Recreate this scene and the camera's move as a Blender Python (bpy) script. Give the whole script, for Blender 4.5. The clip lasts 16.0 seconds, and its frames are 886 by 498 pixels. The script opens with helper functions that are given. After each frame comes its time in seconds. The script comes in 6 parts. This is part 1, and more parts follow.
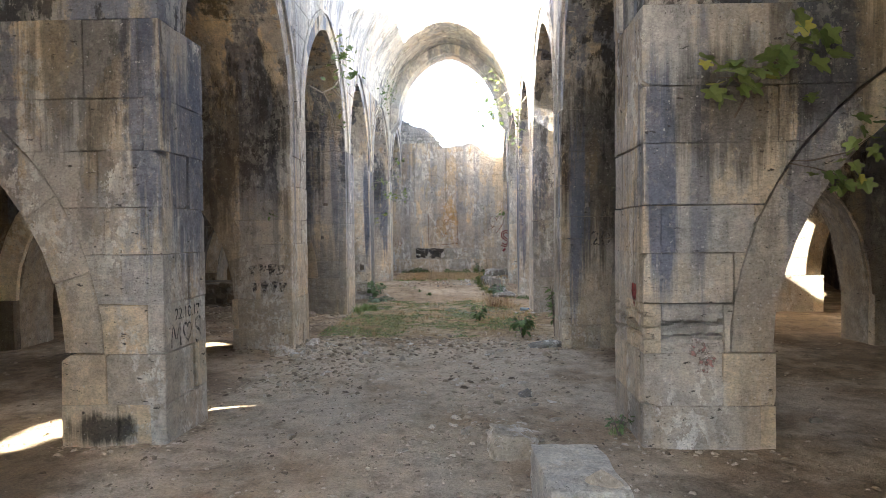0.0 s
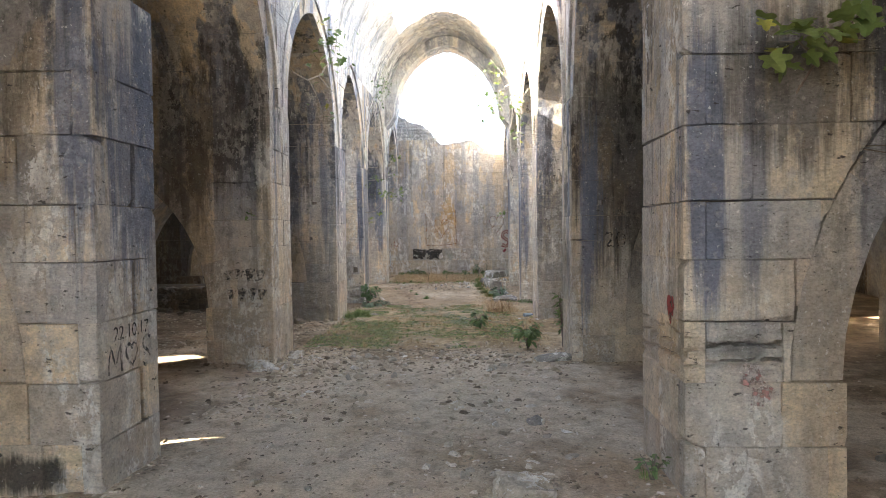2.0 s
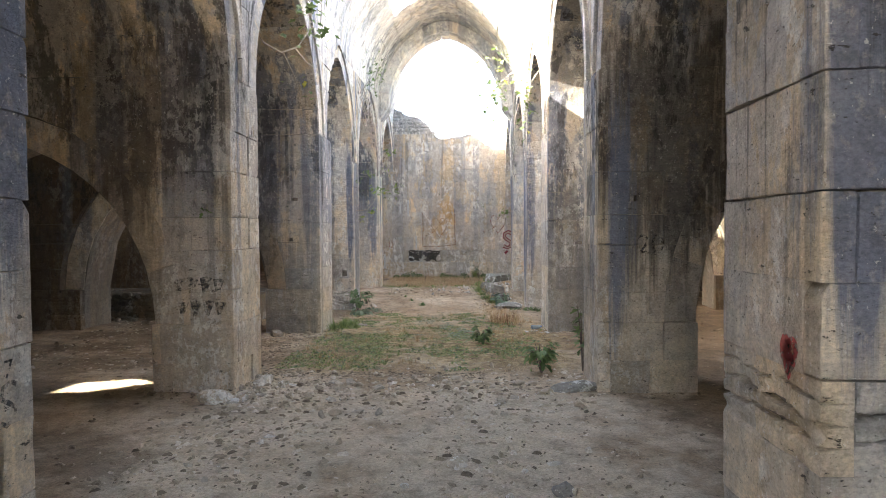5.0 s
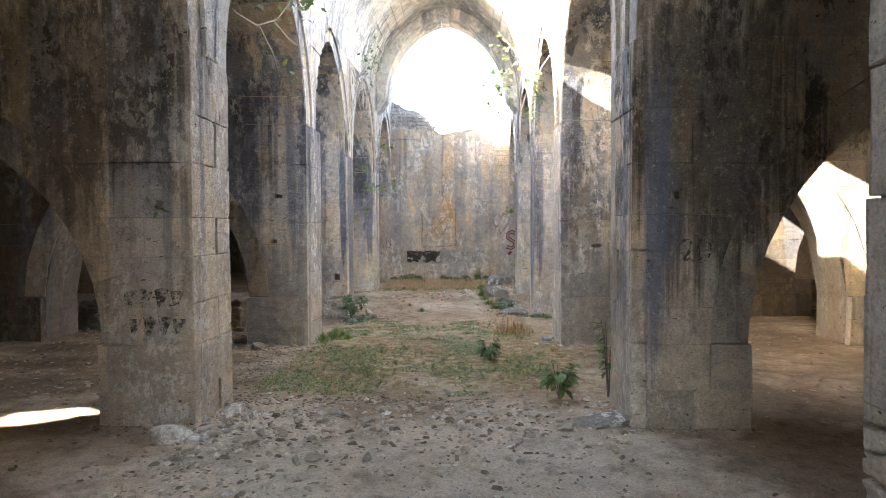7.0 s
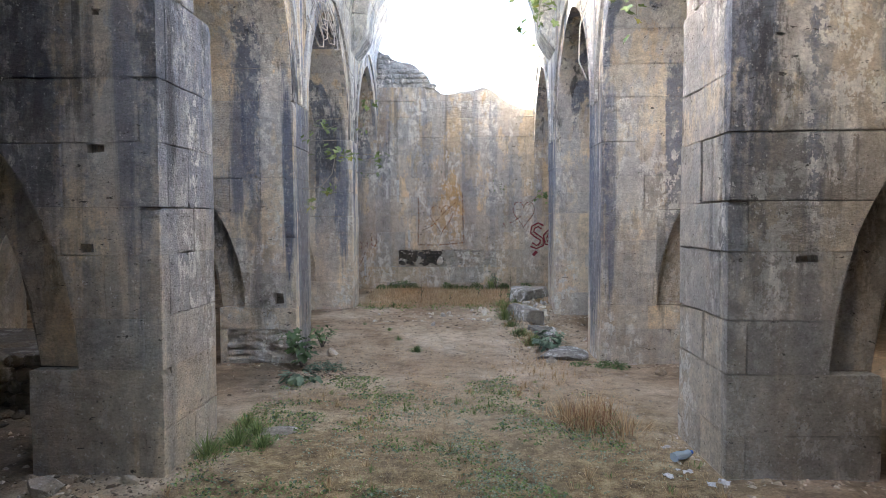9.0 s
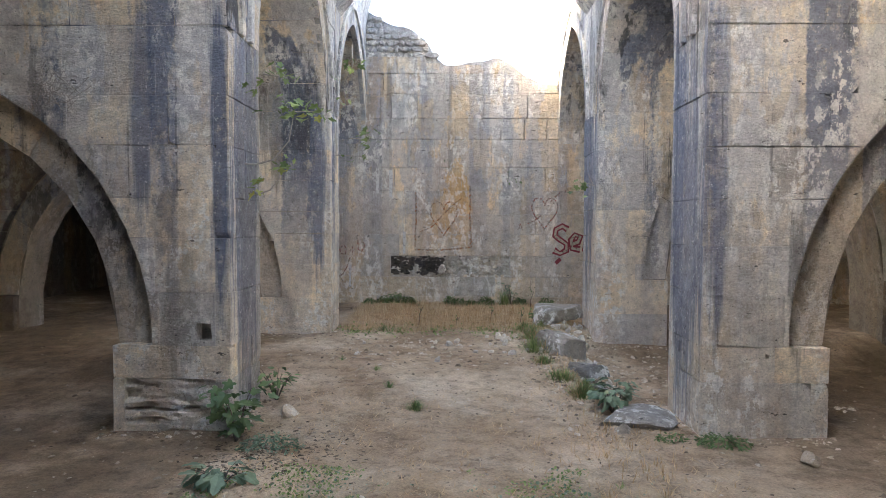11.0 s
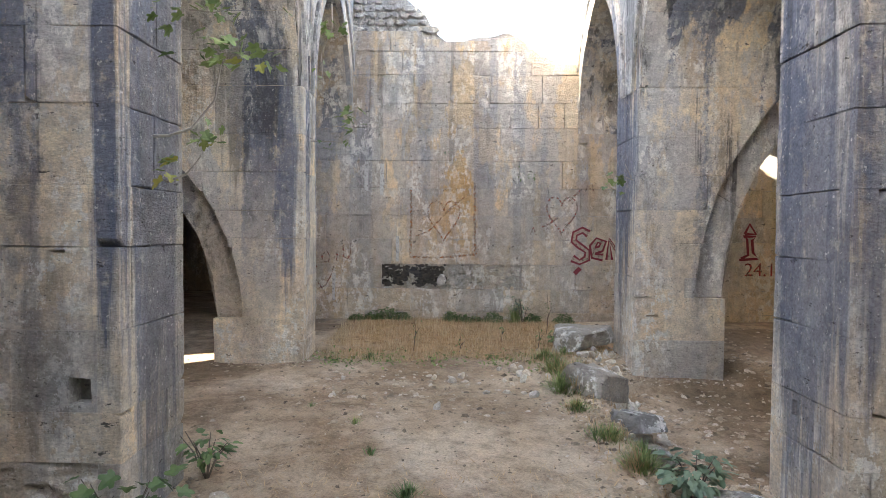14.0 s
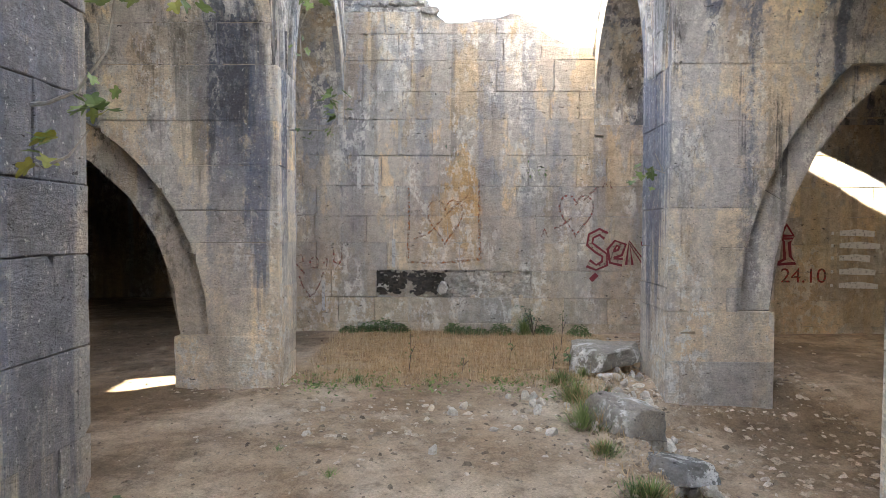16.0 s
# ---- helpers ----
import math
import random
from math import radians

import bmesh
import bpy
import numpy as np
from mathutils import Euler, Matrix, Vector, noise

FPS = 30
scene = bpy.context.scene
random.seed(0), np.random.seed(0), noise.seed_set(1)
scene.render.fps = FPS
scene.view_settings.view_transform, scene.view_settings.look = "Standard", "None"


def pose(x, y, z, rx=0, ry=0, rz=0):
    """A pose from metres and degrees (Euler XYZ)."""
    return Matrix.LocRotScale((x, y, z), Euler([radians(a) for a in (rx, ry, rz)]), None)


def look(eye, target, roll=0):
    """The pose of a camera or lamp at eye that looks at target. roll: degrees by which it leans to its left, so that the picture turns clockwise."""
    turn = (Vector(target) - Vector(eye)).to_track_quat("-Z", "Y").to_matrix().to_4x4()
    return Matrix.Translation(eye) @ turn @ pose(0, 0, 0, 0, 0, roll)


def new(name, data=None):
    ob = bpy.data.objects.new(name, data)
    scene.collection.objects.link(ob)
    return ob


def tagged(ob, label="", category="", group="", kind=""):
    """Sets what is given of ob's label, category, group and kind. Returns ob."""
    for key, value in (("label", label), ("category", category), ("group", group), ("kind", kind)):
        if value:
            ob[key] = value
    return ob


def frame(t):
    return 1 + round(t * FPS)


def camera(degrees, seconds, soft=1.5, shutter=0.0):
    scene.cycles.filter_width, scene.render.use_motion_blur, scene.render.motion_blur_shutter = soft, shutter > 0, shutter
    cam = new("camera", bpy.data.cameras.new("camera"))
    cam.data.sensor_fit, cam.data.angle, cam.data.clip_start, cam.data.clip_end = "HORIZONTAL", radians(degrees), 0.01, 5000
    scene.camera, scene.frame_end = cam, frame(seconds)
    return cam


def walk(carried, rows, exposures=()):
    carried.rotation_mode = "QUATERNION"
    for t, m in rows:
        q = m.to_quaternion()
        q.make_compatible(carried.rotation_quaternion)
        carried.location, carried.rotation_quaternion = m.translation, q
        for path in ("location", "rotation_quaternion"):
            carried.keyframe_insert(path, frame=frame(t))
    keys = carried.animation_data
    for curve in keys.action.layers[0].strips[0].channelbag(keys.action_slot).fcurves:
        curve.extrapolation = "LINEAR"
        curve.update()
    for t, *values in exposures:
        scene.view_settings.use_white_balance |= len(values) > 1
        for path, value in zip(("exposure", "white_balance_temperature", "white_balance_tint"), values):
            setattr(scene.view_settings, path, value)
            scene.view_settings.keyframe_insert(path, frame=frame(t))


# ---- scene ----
cam = camera(70.0, 16.0, 0.85)
PATH = [
    (0, (0.476, 0.365, 1.741), (0.389, 2.363, 1.687), -0.6),
    (0.5, (0.479, 0.558, 1.744), (0.393, 2.555, 1.69), -0.6),
    (1, (0.473, 0.773, 1.741), (0.388, 2.771, 1.688), -0.6),
    (1.5, (0.463, 0.973, 1.753), (0.379, 2.97, 1.698), -0.7),
    (2, (0.462, 1.191, 1.755), (0.379, 3.188, 1.7), -0.7),
    (2.5, (0.457, 1.387, 1.759), (0.375, 3.384, 1.703), -0.7),
    (3, (0.451, 1.602, 1.762), (0.371, 3.599, 1.707), -0.6),
    (3.5, (0.451, 1.818, 1.767), (0.372, 3.815, 1.711), -0.6),
    (4, (0.448, 2.051, 1.766), (0.369, 4.049, 1.71), -0.5),
    (6.5, (0.346, 3.291, 1.802), (0.272, 5.289, 1.743), -0.3),
    (7, (0.344, 3.541, 1.81), (0.27, 5.539, 1.749), -0.3),
    (7.5, (0.324, 3.908, 1.81), (0.251, 5.906, 1.75), -0.3),
    (8, (0.251, 5.144, 1.809), (0.181, 7.142, 1.748), -0.3),
    (8.5, (0.133, 6.564, 1.811), (0.063, 8.561, 1.738), -0.2),
    (9, (0.033, 8.416, 1.817), (-0.034, 10.414, 1.731), -0.2),
    (9.2, (-0.025, 9.114, 1.821), (-0.086, 11.111, 1.731), -0.2),
    (11.3, (-0.236, 11.273, 1.72), (-0.282, 13.271, 1.651), 0.3),
    (11.5, (-0.234, 11.4, 1.719), (-0.281, 13.399, 1.651), 0.3),
    (12, (-0.243, 11.722, 1.722), (-0.289, 13.721, 1.655), 0.3),
    (12.5, (-0.26, 12.018, 1.72), (-0.305, 14.016, 1.656), 0.4),
    (13, (-0.285, 12.327, 1.721), (-0.327, 14.325, 1.658), 0.4),
    (13.5, (-0.301, 12.607, 1.728), (-0.341, 14.606, 1.666), 0.5),
    (14, (-0.318, 12.903, 1.729), (-0.355, 14.902, 1.668), 0.5),
    (14.5, (-0.29, 13.143, 1.74), (-0.337, 15.141, 1.678), 0.4),
    (15, (-0.292, 13.419, 1.731), (-0.341, 15.418, 1.674), 0.3),
    (15.5, (-0.284, 13.675, 1.739), (-0.334, 15.674, 1.68), 0.3),
    (16, (-0.276, 13.932, 1.738), (-0.33, 15.93, 1.682), 0.3),
]
EXPOSURE = [(0, 3.72, 6800, 10), (3, 3.90, 6850, 10), (8, 3.93, 6650, 10), (9, 3.72, 6350, 10), (11.5, 3.92, 6550, 10), (16, 4.12, 6850, 10)]
walk(cam, [(t, look(eye, target, roll)) for t, eye, target, roll in PATH], EXPOSURE)

# ---- world, sun, exposure ----
SUN_DIR = Vector((1.0, 0.30, -0.64)).normalized()
world = bpy.data.worlds.new("sky")
scene.world = world
world.use_nodes = True
wn = world.node_tree.nodes
sky = wn.new("ShaderNodeTexSky")
sky.sky_type = 'NISHITA'
sky.sun_disc = False
sky.sun_elevation = math.asin(-SUN_DIR.z)
sky.sun_rotation = math.atan2(-SUN_DIR.x, -SUN_DIR.y)
sky.air_density, sky.dust_density, sky.ozone_density = 1.0, 4.0, 1.0
world.node_tree.links.new(sky.outputs[0], wn["Background"].inputs[0])
wn["Background"].inputs[1].default_value = 0.15
sun_data = bpy.data.lights.new("sun", 'SUN')
sun_data.energy, sun_data.angle, sun_data.color = 5.0, radians(0.5), (1.0, 0.93, 0.82)
sun = new("sun", sun_data)
sun.matrix_world = look((0, 0, 30), Vector((0, 0, 30)) + SUN_DIR)


# ---- materials ----
def node_material(name):
    m = bpy.data.materials.new(name)
    m.use_nodes = True
    return m, m.node_tree.nodes, m.node_tree.links, m.node_tree.nodes["Principled BSDF"]


def ramp(n, stops):
    r = n.new("ShaderNodeValToRGB")
    while len(r.color_ramp.elements) < len(stops):
        r.color_ramp.elements.new(0.5)
    for e, (p, c) in zip(r.color_ramp.elements, stops):
        e.position, e.color = p, (*c, 1) if len(c) == 3 else (c[0], c[0], c[0], 1)
    return r


def noise_at(n, l, vec, scale, detail=6.0, rough=0.6, stretch=(1, 1, 1), shift=(0, 0, 0)):
    mp = n.new("ShaderNodeMapping")
    mp.inputs["Scale"].default_value = stretch
    mp.inputs["Location"].default_value = shift
    l.new(vec, mp.inputs[0])
    t = n.new("ShaderNodeTexNoise")
    t.inputs["Scale"].default_value, t.inputs["Detail"].default_value, t.inputs["Roughness"].default_value = scale, detail, rough
    l.new(mp.outputs[0], t.inputs["Vector"])
    return t.outputs["Fac"]


def mixed(n, l, fac, a, b, kind='MIX'):
    mx = n.new("ShaderNodeMix")
    mx.data_type, mx.blend_type = 'RGBA', kind
    for slot, v in ((0, fac), (6, a), (7, b)):
        if isinstance(v, (int, float)):
            mx.inputs[slot].default_value = v
        elif isinstance(v, tuple):
            mx.inputs[slot].default_value = (*v, 1)
        else:
            l.new(v, mx.inputs[slot])
    return mx.outputs[2]


def stone_material(name, base_a, base_b, streak=0.8, soot=0.5, ochre=0.3, pale=0.5, shift=0.0, bump=1.0, rise=(0.6, 2.7), spot=None, stains=()):
    """Weathered limestone: cream and grey blocks, slate-blue run-off bands, black crust, ochre stains, pale scaling, pits."""
    m, n, l, p = node_material(name)
    pos = n.new("ShaderNodeNewGeometry").outputs["Position"]
    inf = n.new("ShaderNodeObjectInfo")

    def sharp(value, lo, hi, amount, least=0.0):
        r = n.new("ShaderNodeMapRange")
        r.inputs[1].default_value, r.inputs[2].default_value, r.inputs[3].default_value, r.inputs[4].default_value = lo, hi, least, amount
        l.new(value, r.inputs[0])
        return r.outputs[0]

    def sums(kind, a, b, c=None):
        f = n.new("ShaderNodeMath"); f.operation = kind
        for slot, v in enumerate((a, b, c)):
            if isinstance(v, (int, float)):
                f.inputs[slot].default_value = v
            elif v is not None:
                l.new(v, f.inputs[slot])
        return f.outputs[0]

    def times(a, b):
        return sums('MULTIPLY', a, b)

    def away(centre, radii):
        """Distance from a centre in units of the radii."""
        d = n.new("ShaderNodeVectorMath"); d.operation = 'SUBTRACT'; d.inputs[1].default_value = centre
        l.new(pos, d.inputs[0])
        e = n.new("ShaderNodeVectorMath"); e.operation = 'DIVIDE'; e.inputs[1].default_value = radii
        l.new(d.outputs[0], e.inputs[0])
        ln = n.new("ShaderNodeVectorMath"); ln.operation = 'LENGTH'
        l.new(e.outputs[0], ln.inputs[0])
        return ln.outputs["Value"]

    skin = tuple(sum(base_b) / 3 * q for q in (0.86, 0.875, 0.905))
    sep = n.new("ShaderNodeSeparateXYZ")
    l.new(pos, sep.inputs[0])
    wash = sharp(sep.outputs["Z"], rise[0], rise[1], 1.0, 0.12)      # run-off fades out towards the foot of the wall
    # the blocks' own colours
    c = mixed(n, l, inf.outputs["Random"], base_a, base_b)
    wn2 = n.new("ShaderNodeTexWhiteNoise"); wn2.noise_dimensions = '1D'
    l.new(inf.outputs["Random"], wn2.inputs["W"])
    vary = ramp(n, [(0.0, (0.84, 0.84, 0.85)), (0.5, (1.0, 0.995, 0.985)), (1.0, (1.14, 1.10, 1.02))])
    l.new(wn2.outputs["Value"], vary.inputs[0])
    c = mixed(n, l, 1.0, c, vary.outputs[0], 'MULTIPLY')
    cloud = ramp(n, [(0.36, (0.80, 0.79, 0.77)), (0.5, (1.0, 1.0, 0.99)), (0.64, (1.16, 1.13, 1.06))])
    l.new(noise_at(n, l, pos, 1.4, 8, 0.66, shift=(shift, 3, 1)), cloud.inputs[0])
    c = mixed(n, l, 1.0, c, cloud.outputs[0], 'MULTIPLY')
    lace_noise = noise_at(n, l, pos, 13, 9, 0.74, (1, 1, 0.8), (shift + 2, 4, 4))
    lace = sharp(lace_noise, 0.36, 0.46, 1.0, 0.62)
    fray = sums('MULTIPLY_ADD', lace_noise, 0.16, -0.08)
    # ochre run-off
    c = mixed(n, l, sharp(sums('ADD', noise_at(n, l, pos, 1.0, 6, 0.6, (1.9, 1.9, 0.30), (shift + 7, 2, 5)), fray), 0.50, 0.60, ochre), c, (0.50, 0.325, 0.145))
    if spot:
        c = mixed(n, l, times(sharp(away(*spot), 0.4, 1.1, 0.0, 0.6), sharp(noise_at(n, l, pos, 2.2, 8, 0.65, (1.5, 1.5, 0.5), (3, 3, shift)), 0.38, 0.56, 1.0)), c, (0.55, 0.31, 0.10))
    # grey weathering skin in ragged patches
    c = mixed(n, l, times(wash, sharp(sums('ADD', noise_at(n, l, pos, 1.5, 8, 0.68, (1.5, 1.5, 0.6), (shift + 8, 6, 1)), fray), 0.48, 0.52, 0.58)), c, skin)
    # wide slate-blue bands and thin dark streaks running down
    wide = sharp(sums('ADD', noise_at(n, l, pos, 1.0, 4, 0.5, (1.9, 1.9, 0.05), (shift, 9, 2)), fray), 0.525, 0.56, streak)
    c = mixed(n, l, times(times(wide, lace), wash), c, (0.19, 0.215, 0.275))
    thin = sharp(sums('ADD', noise_at(n, l, pos, 1.0, 5, 0.6, (6.0, 6.0, 0.12), (shift + 5, 1, 7)), fray), 0.57, 0.62, streak * 0.9)
    gate = sharp(noise_at(n, l, pos, 0.7, 4, 0.6, (1, 1, 0.6), (shift + 9, 3, 6)), 0.46, 0.56, 1.0)
    c = mixed(n, l, times(times(thin, gate), wash), c, (0.07, 0.07, 0.075))
    # black crust in patches
    crust = sharp(sums('ADD', noise_at(n, l, pos, 0.95, 10, 0.74, (1.7, 1.7, 0.6), (shift + 1, 5, 3)), fray), 0.535, 0.57, soot)
    c = mixed(n, l, times(crust, wash), c, (0.05, 0.047, 0.043))
    # pale scaling where the skin has flaked off: lacy clusters
    bare = sharp(noise_at(n, l, pos, 1.5, 6, 0.6, (1.5, 1.5, 0.5), (shift + 3, 1, 8)), 0.48, 0.58, 1.0)
    flake = sharp(noise_at(n, l, pos, 9.0, 10, 0.74, (1, 1, 0.7), (shift + 6, 8, 1)), 0.512, 0.526, min(1.0, pale * 1.5))
    c = mixed(n, l, times(bare, flake), c, (0.84, 0.815, 0.75))
    for centre, radii, colour, amount in stains:
        wobble = sums('MULTIPLY_ADD', noise_at(n, l, pos, 5, 8, 0.66, (1.8, 1.8, 0.10), centre), 2.6, away(centre, radii))
        c = mixed(n, l, times(sharp(wobble, 1.95, 2.35, 0.0, amount), lace), c, colour)
    # lichen specks
    c = mixed(n, l, sharp(noise_at(n, l, pos, 34, 4, 0.65, (1, 1, 0.9), (shift, shift, 1)), 0.645, 0.665, pale * 1.1), c, (0.80, 0.785, 0.74))
    # hewn mottle and grain
    r = ramp(n, [(0.36, (0.74, 0.735, 0.73)), (0.50, (1.0, 1.0, 1.0)), (0.64, (1.18, 1.175, 1.16))])
    l.new(noise_at(n, l, pos, 9, 10, 0.78), r.inputs[0])
    c = mixed(n, l, 0.95, c, r.outputs[0], 'MULTIPLY')
    tool = ramp(n, [(0.36, (0.78, 0.775, 0.77)), (0.5, (1.0, 1.0, 1.0)), (0.64, (1.16, 1.155, 1.14))])
    l.new(noise_at(n, l, pos, 46, 6, 0.72, (1, 1, 1.4), (shift, 5, 0)), tool.inputs[0])
    c = mixed(n, l, 0.95, c, tool.outputs[0], 'MULTIPLY')
    # pits and short gouges
    gouge = noise_at(n, l, pos, 9.0, 4, 0.66, (1, 1, 2.3), (shift + 1, 7, 2))
    c = mixed(n, l, sharp(gouge, 0.335, 0.31, 0.85), c, (0.06, 0.055, 0.05))
    dots = noise_at(n, l, pos, 40, 4, 0.62, (1, 1, 1.5), (shift, 0, 0))
    c = mixed(n, l, sharp(dots, 0.345, 0.305, 0.8), c, (0.08, 0.073, 0.065))
    l.new(c, p.inputs["Base Color"])
    p.inputs["Roughness"].default_value = 0.92
    p.inputs["Specular IOR Level"].default_value = 0.2
    relief = sums('MULTIPLY_ADD', noise_at(n, l, pos, 7, 10, 0.74, (1, 1, 2.0)), 1.2, times(sharp(dots, 0.28, 0.37, 0.45), sharp(gouge, 0.29, 0.35, 1.0)))
    relief = sums('MULTIPLY_ADD', noise_at(n, l, pos, 48, 6, 0.72), 0.35, relief)
    b = n.new("ShaderNodeBump")
    b.inputs["Strength"].default_value, b.inputs["Distance"].default_value = bump, 0.045
    l.new(relief, b.inputs["Height"])
    l.new(b.outputs[0], p.inputs["Normal"])
    return m


GREYED = (0.30, 0.285, 0.26)
SLATE, SOOT = (0.14, 0.165, 0.23), (0.05, 0.047, 0.043)
STAINS = [  # run-off stains, grey patches and one face's shade on single piers: middle, half sizes, colour, strength
    ((2.25, 4.85, 1.9), (0.50, 0.3, 1.0), GREYED, 0.3),
    ((2.6, 4.85, 1.0), (0.35, 0.3, 0.7), GREYED, 0.25),
    ((1.98, 4.85, 1.06), (0.18, 0.2, 0.05), SOOT, 0.4),
    ((1.685, 5.25, 1.03), (0.1, 0.35, 0.05), SOOT, 0.3),
    ((-2.45, 12.4, 0.7), (0.75, 0.3, 0.9), GREYED, 0.55),
    ((2.2, 12.4, 0.7), (0.75, 0.3, 0.9), GREYED, 0.55),
    ((-1.86, 4.85, 2.5), (0.13, 0.5, 1.1), SLATE, 0.8),
    ((-1.75, 5.35, 2.3), (0.10, 0.40, 1.0), SLATE, 0.75),
    ((-2.35, 4.85, 3.0), (0.45, 0.3, 0.7), SOOT, 0.6),
    ((-2.2, 4.85, 0.32), (0.26, 0.2, 0.13), SOOT, 0.85),
    ((1.80, 4.85, 2.1), (0.13, 0.4, 0.9), SLATE, 0.85),
    ((2.08, 4.85, 2.2), (0.10, 0.3, 1.1), SLATE, 0.6),
    ((2.30, 4.85, 2.6), (0.50, 0.3, 0.55), SOOT, 0.65),
    ((2.95, 4.85, 3.0), (0.50, 0.3, 0.60), SOOT, 0.6),
    ((-2.13, 16.1, 2.2), (0.085, 0.4, 1.7), SLATE, 0.9),
    ((-2.75, 16.1, 2.6), (0.12, 0.4, 1.2), SLATE, 0.7),
    ((1.69, 16.6, 1.9), (0.16, 0.50, 1.7), SLATE, 0.75),
    ((1.80, 16.1, 2.2), (0.08, 0.3, 1.6), SLATE, 0.7),
    ((2.42, 16.1, 1.4), (0.08, 0.3, 0.8), SOOT, 0.6),
    ((-2.18, 19.9, 2.3), (0.13, 0.4, 1.4), SLATE, 0.8),
    ((1.68, 20.4, 2.5), (0.14, 0.45, 1.5), SLATE, 0.8),
    ((-2.046, 16.5, 2.0), (0.15, 0.42, 1.9), SLATE, 0.8),
    # grey over the whole nave face: its shade put into the colour
    ((-2.046, 16.75, 1.4), (0.10, 0.45, 2.6), (0.21, 0.205, 0.205), 0.65),
    ((-2.4, 16.1, 1.0), (0.20, 0.3, 0.5), SOOT, 0.35),
    ((-2.6, 19.9, 3.2), (0.5, 0.5, 0.9), SOOT, 0.5),
    ((-2.7, 12.4, 2.9), (0.5, 0.5, 1.1), SOOT, 0.45),
    ((-2.1, 12.4, 2.6), (0.10, 0.3, 1.2), SLATE, 0.6),
    ((1.95, 12.4, 2.0), (0.35, 0.4, 0.7), SOOT, 0.45),
]
STONE = stone_material("pier_limestone", (0.71, 0.60, 0.45), (0.57, 0.53, 0.475), stains=STAINS)
# Brighter copy: the stronger light on the last piers is put into their stone.
STONE_LIGHT = stone_material("brightened_limestone", (0.80, 0.69, 0.535), (0.66, 0.625, 0.565), 0.9, 0.42, 0.32, 0.55, stains=STAINS)
# Darker stone for soot, and for shade put into aisle faces and vaults.
STONE_DARK = stone_material("sooty_shaded_limestone", (0.61, 0.525, 0.415), (0.49, 0.44, 0.37), 0.85, 0.8, 0.3, 0.27, 11.0, stains=[((2.3, 8.6, 2.6), (0.8, 0.5, 1.3), SOOT, 0.75), ((1.85, 8.6, 2.0), (0.14, 0.4, 1.3), SLATE, 0.8), ((-2.6, 8.6, 3.0), (0.8, 0.5, 1.0), SOOT, 0.45)])
STONE_BACK = stone_material("end_wall_limestone", (0.67, 0.545, 0.39), (0.54, 0.49, 0.415), 0.42, 0.16, 0.36, 0.4, 23.0, 0.8, (0.3, 2.6), ((-0.35, 23.26, 2.2), (0.85, 1.0, 1.15)))
STONE_PALE = stone_material("weathered_pale_limestone", (0.66, 0.64, 0.60), (0.58, 0.56, 0.52), 0.5, 0.35, 0.2, 0.4, 31.0)
# Near-black copy of the limestone; the aisles' shade is put into its colour.
STONE_SHADE = stone_material("shade_dark_limestone", (0.17, 0.135, 0.10), (0.12, 0.10, 0.08), 0.6, 0.8, 0.2, 0.1, 17.0)
STONE_WARM = stone_material("smoke_stained_limestone", (0.78, 0.655, 0.49), (0.63, 0.545, 0.435), 0.8, 0.7, 0.3, 0.4, 11.0, rise=(1.0, 2.8), stains=[((-2.85, 8.6, 2.9), (0.75, 0.6, 1.1), (0.11, 0.085, 0.065), 0.6), ((-2.9, 8.6, 1.7), (0.35, 0.5, 0.9), (0.14, 0.105, 0.075), 0.45), ((-2.05, 8.6, 3.2), (0.3, 0.6, 0.7), SOOT, 0.45)])
STONE_MID = stone_material("grey_limestone", (0.58, 0.52, 0.435), (0.47, 0.445, 0.405), 0.85, 0.55, 0.25, 0.5, stains=STAINS)
MORTAR = stone_material("mortar_core", (0.30, 0.265, 0.22), (0.26, 0.235, 0.20), 0.3, 0.4, 0.2, 0.1, 41.0, 0.8)
RUBBLE = stone_material("rubble_core", (0.54, 0.51, 0.46), (0.46, 0.44, 0.40), 0.25, 0.3, 0.2, 0.4, 51.0, 1.0)

# Black stone colour standing in for the dark inside hollows of the end wall.
HOLLOW_BLACK = stone_material("hollow_black_stone", (0.115, 0.10, 0.085), (0.05, 0.045, 0.04), 0.3, 0.5, 0.1, 0.0, 71.0, 1.0)


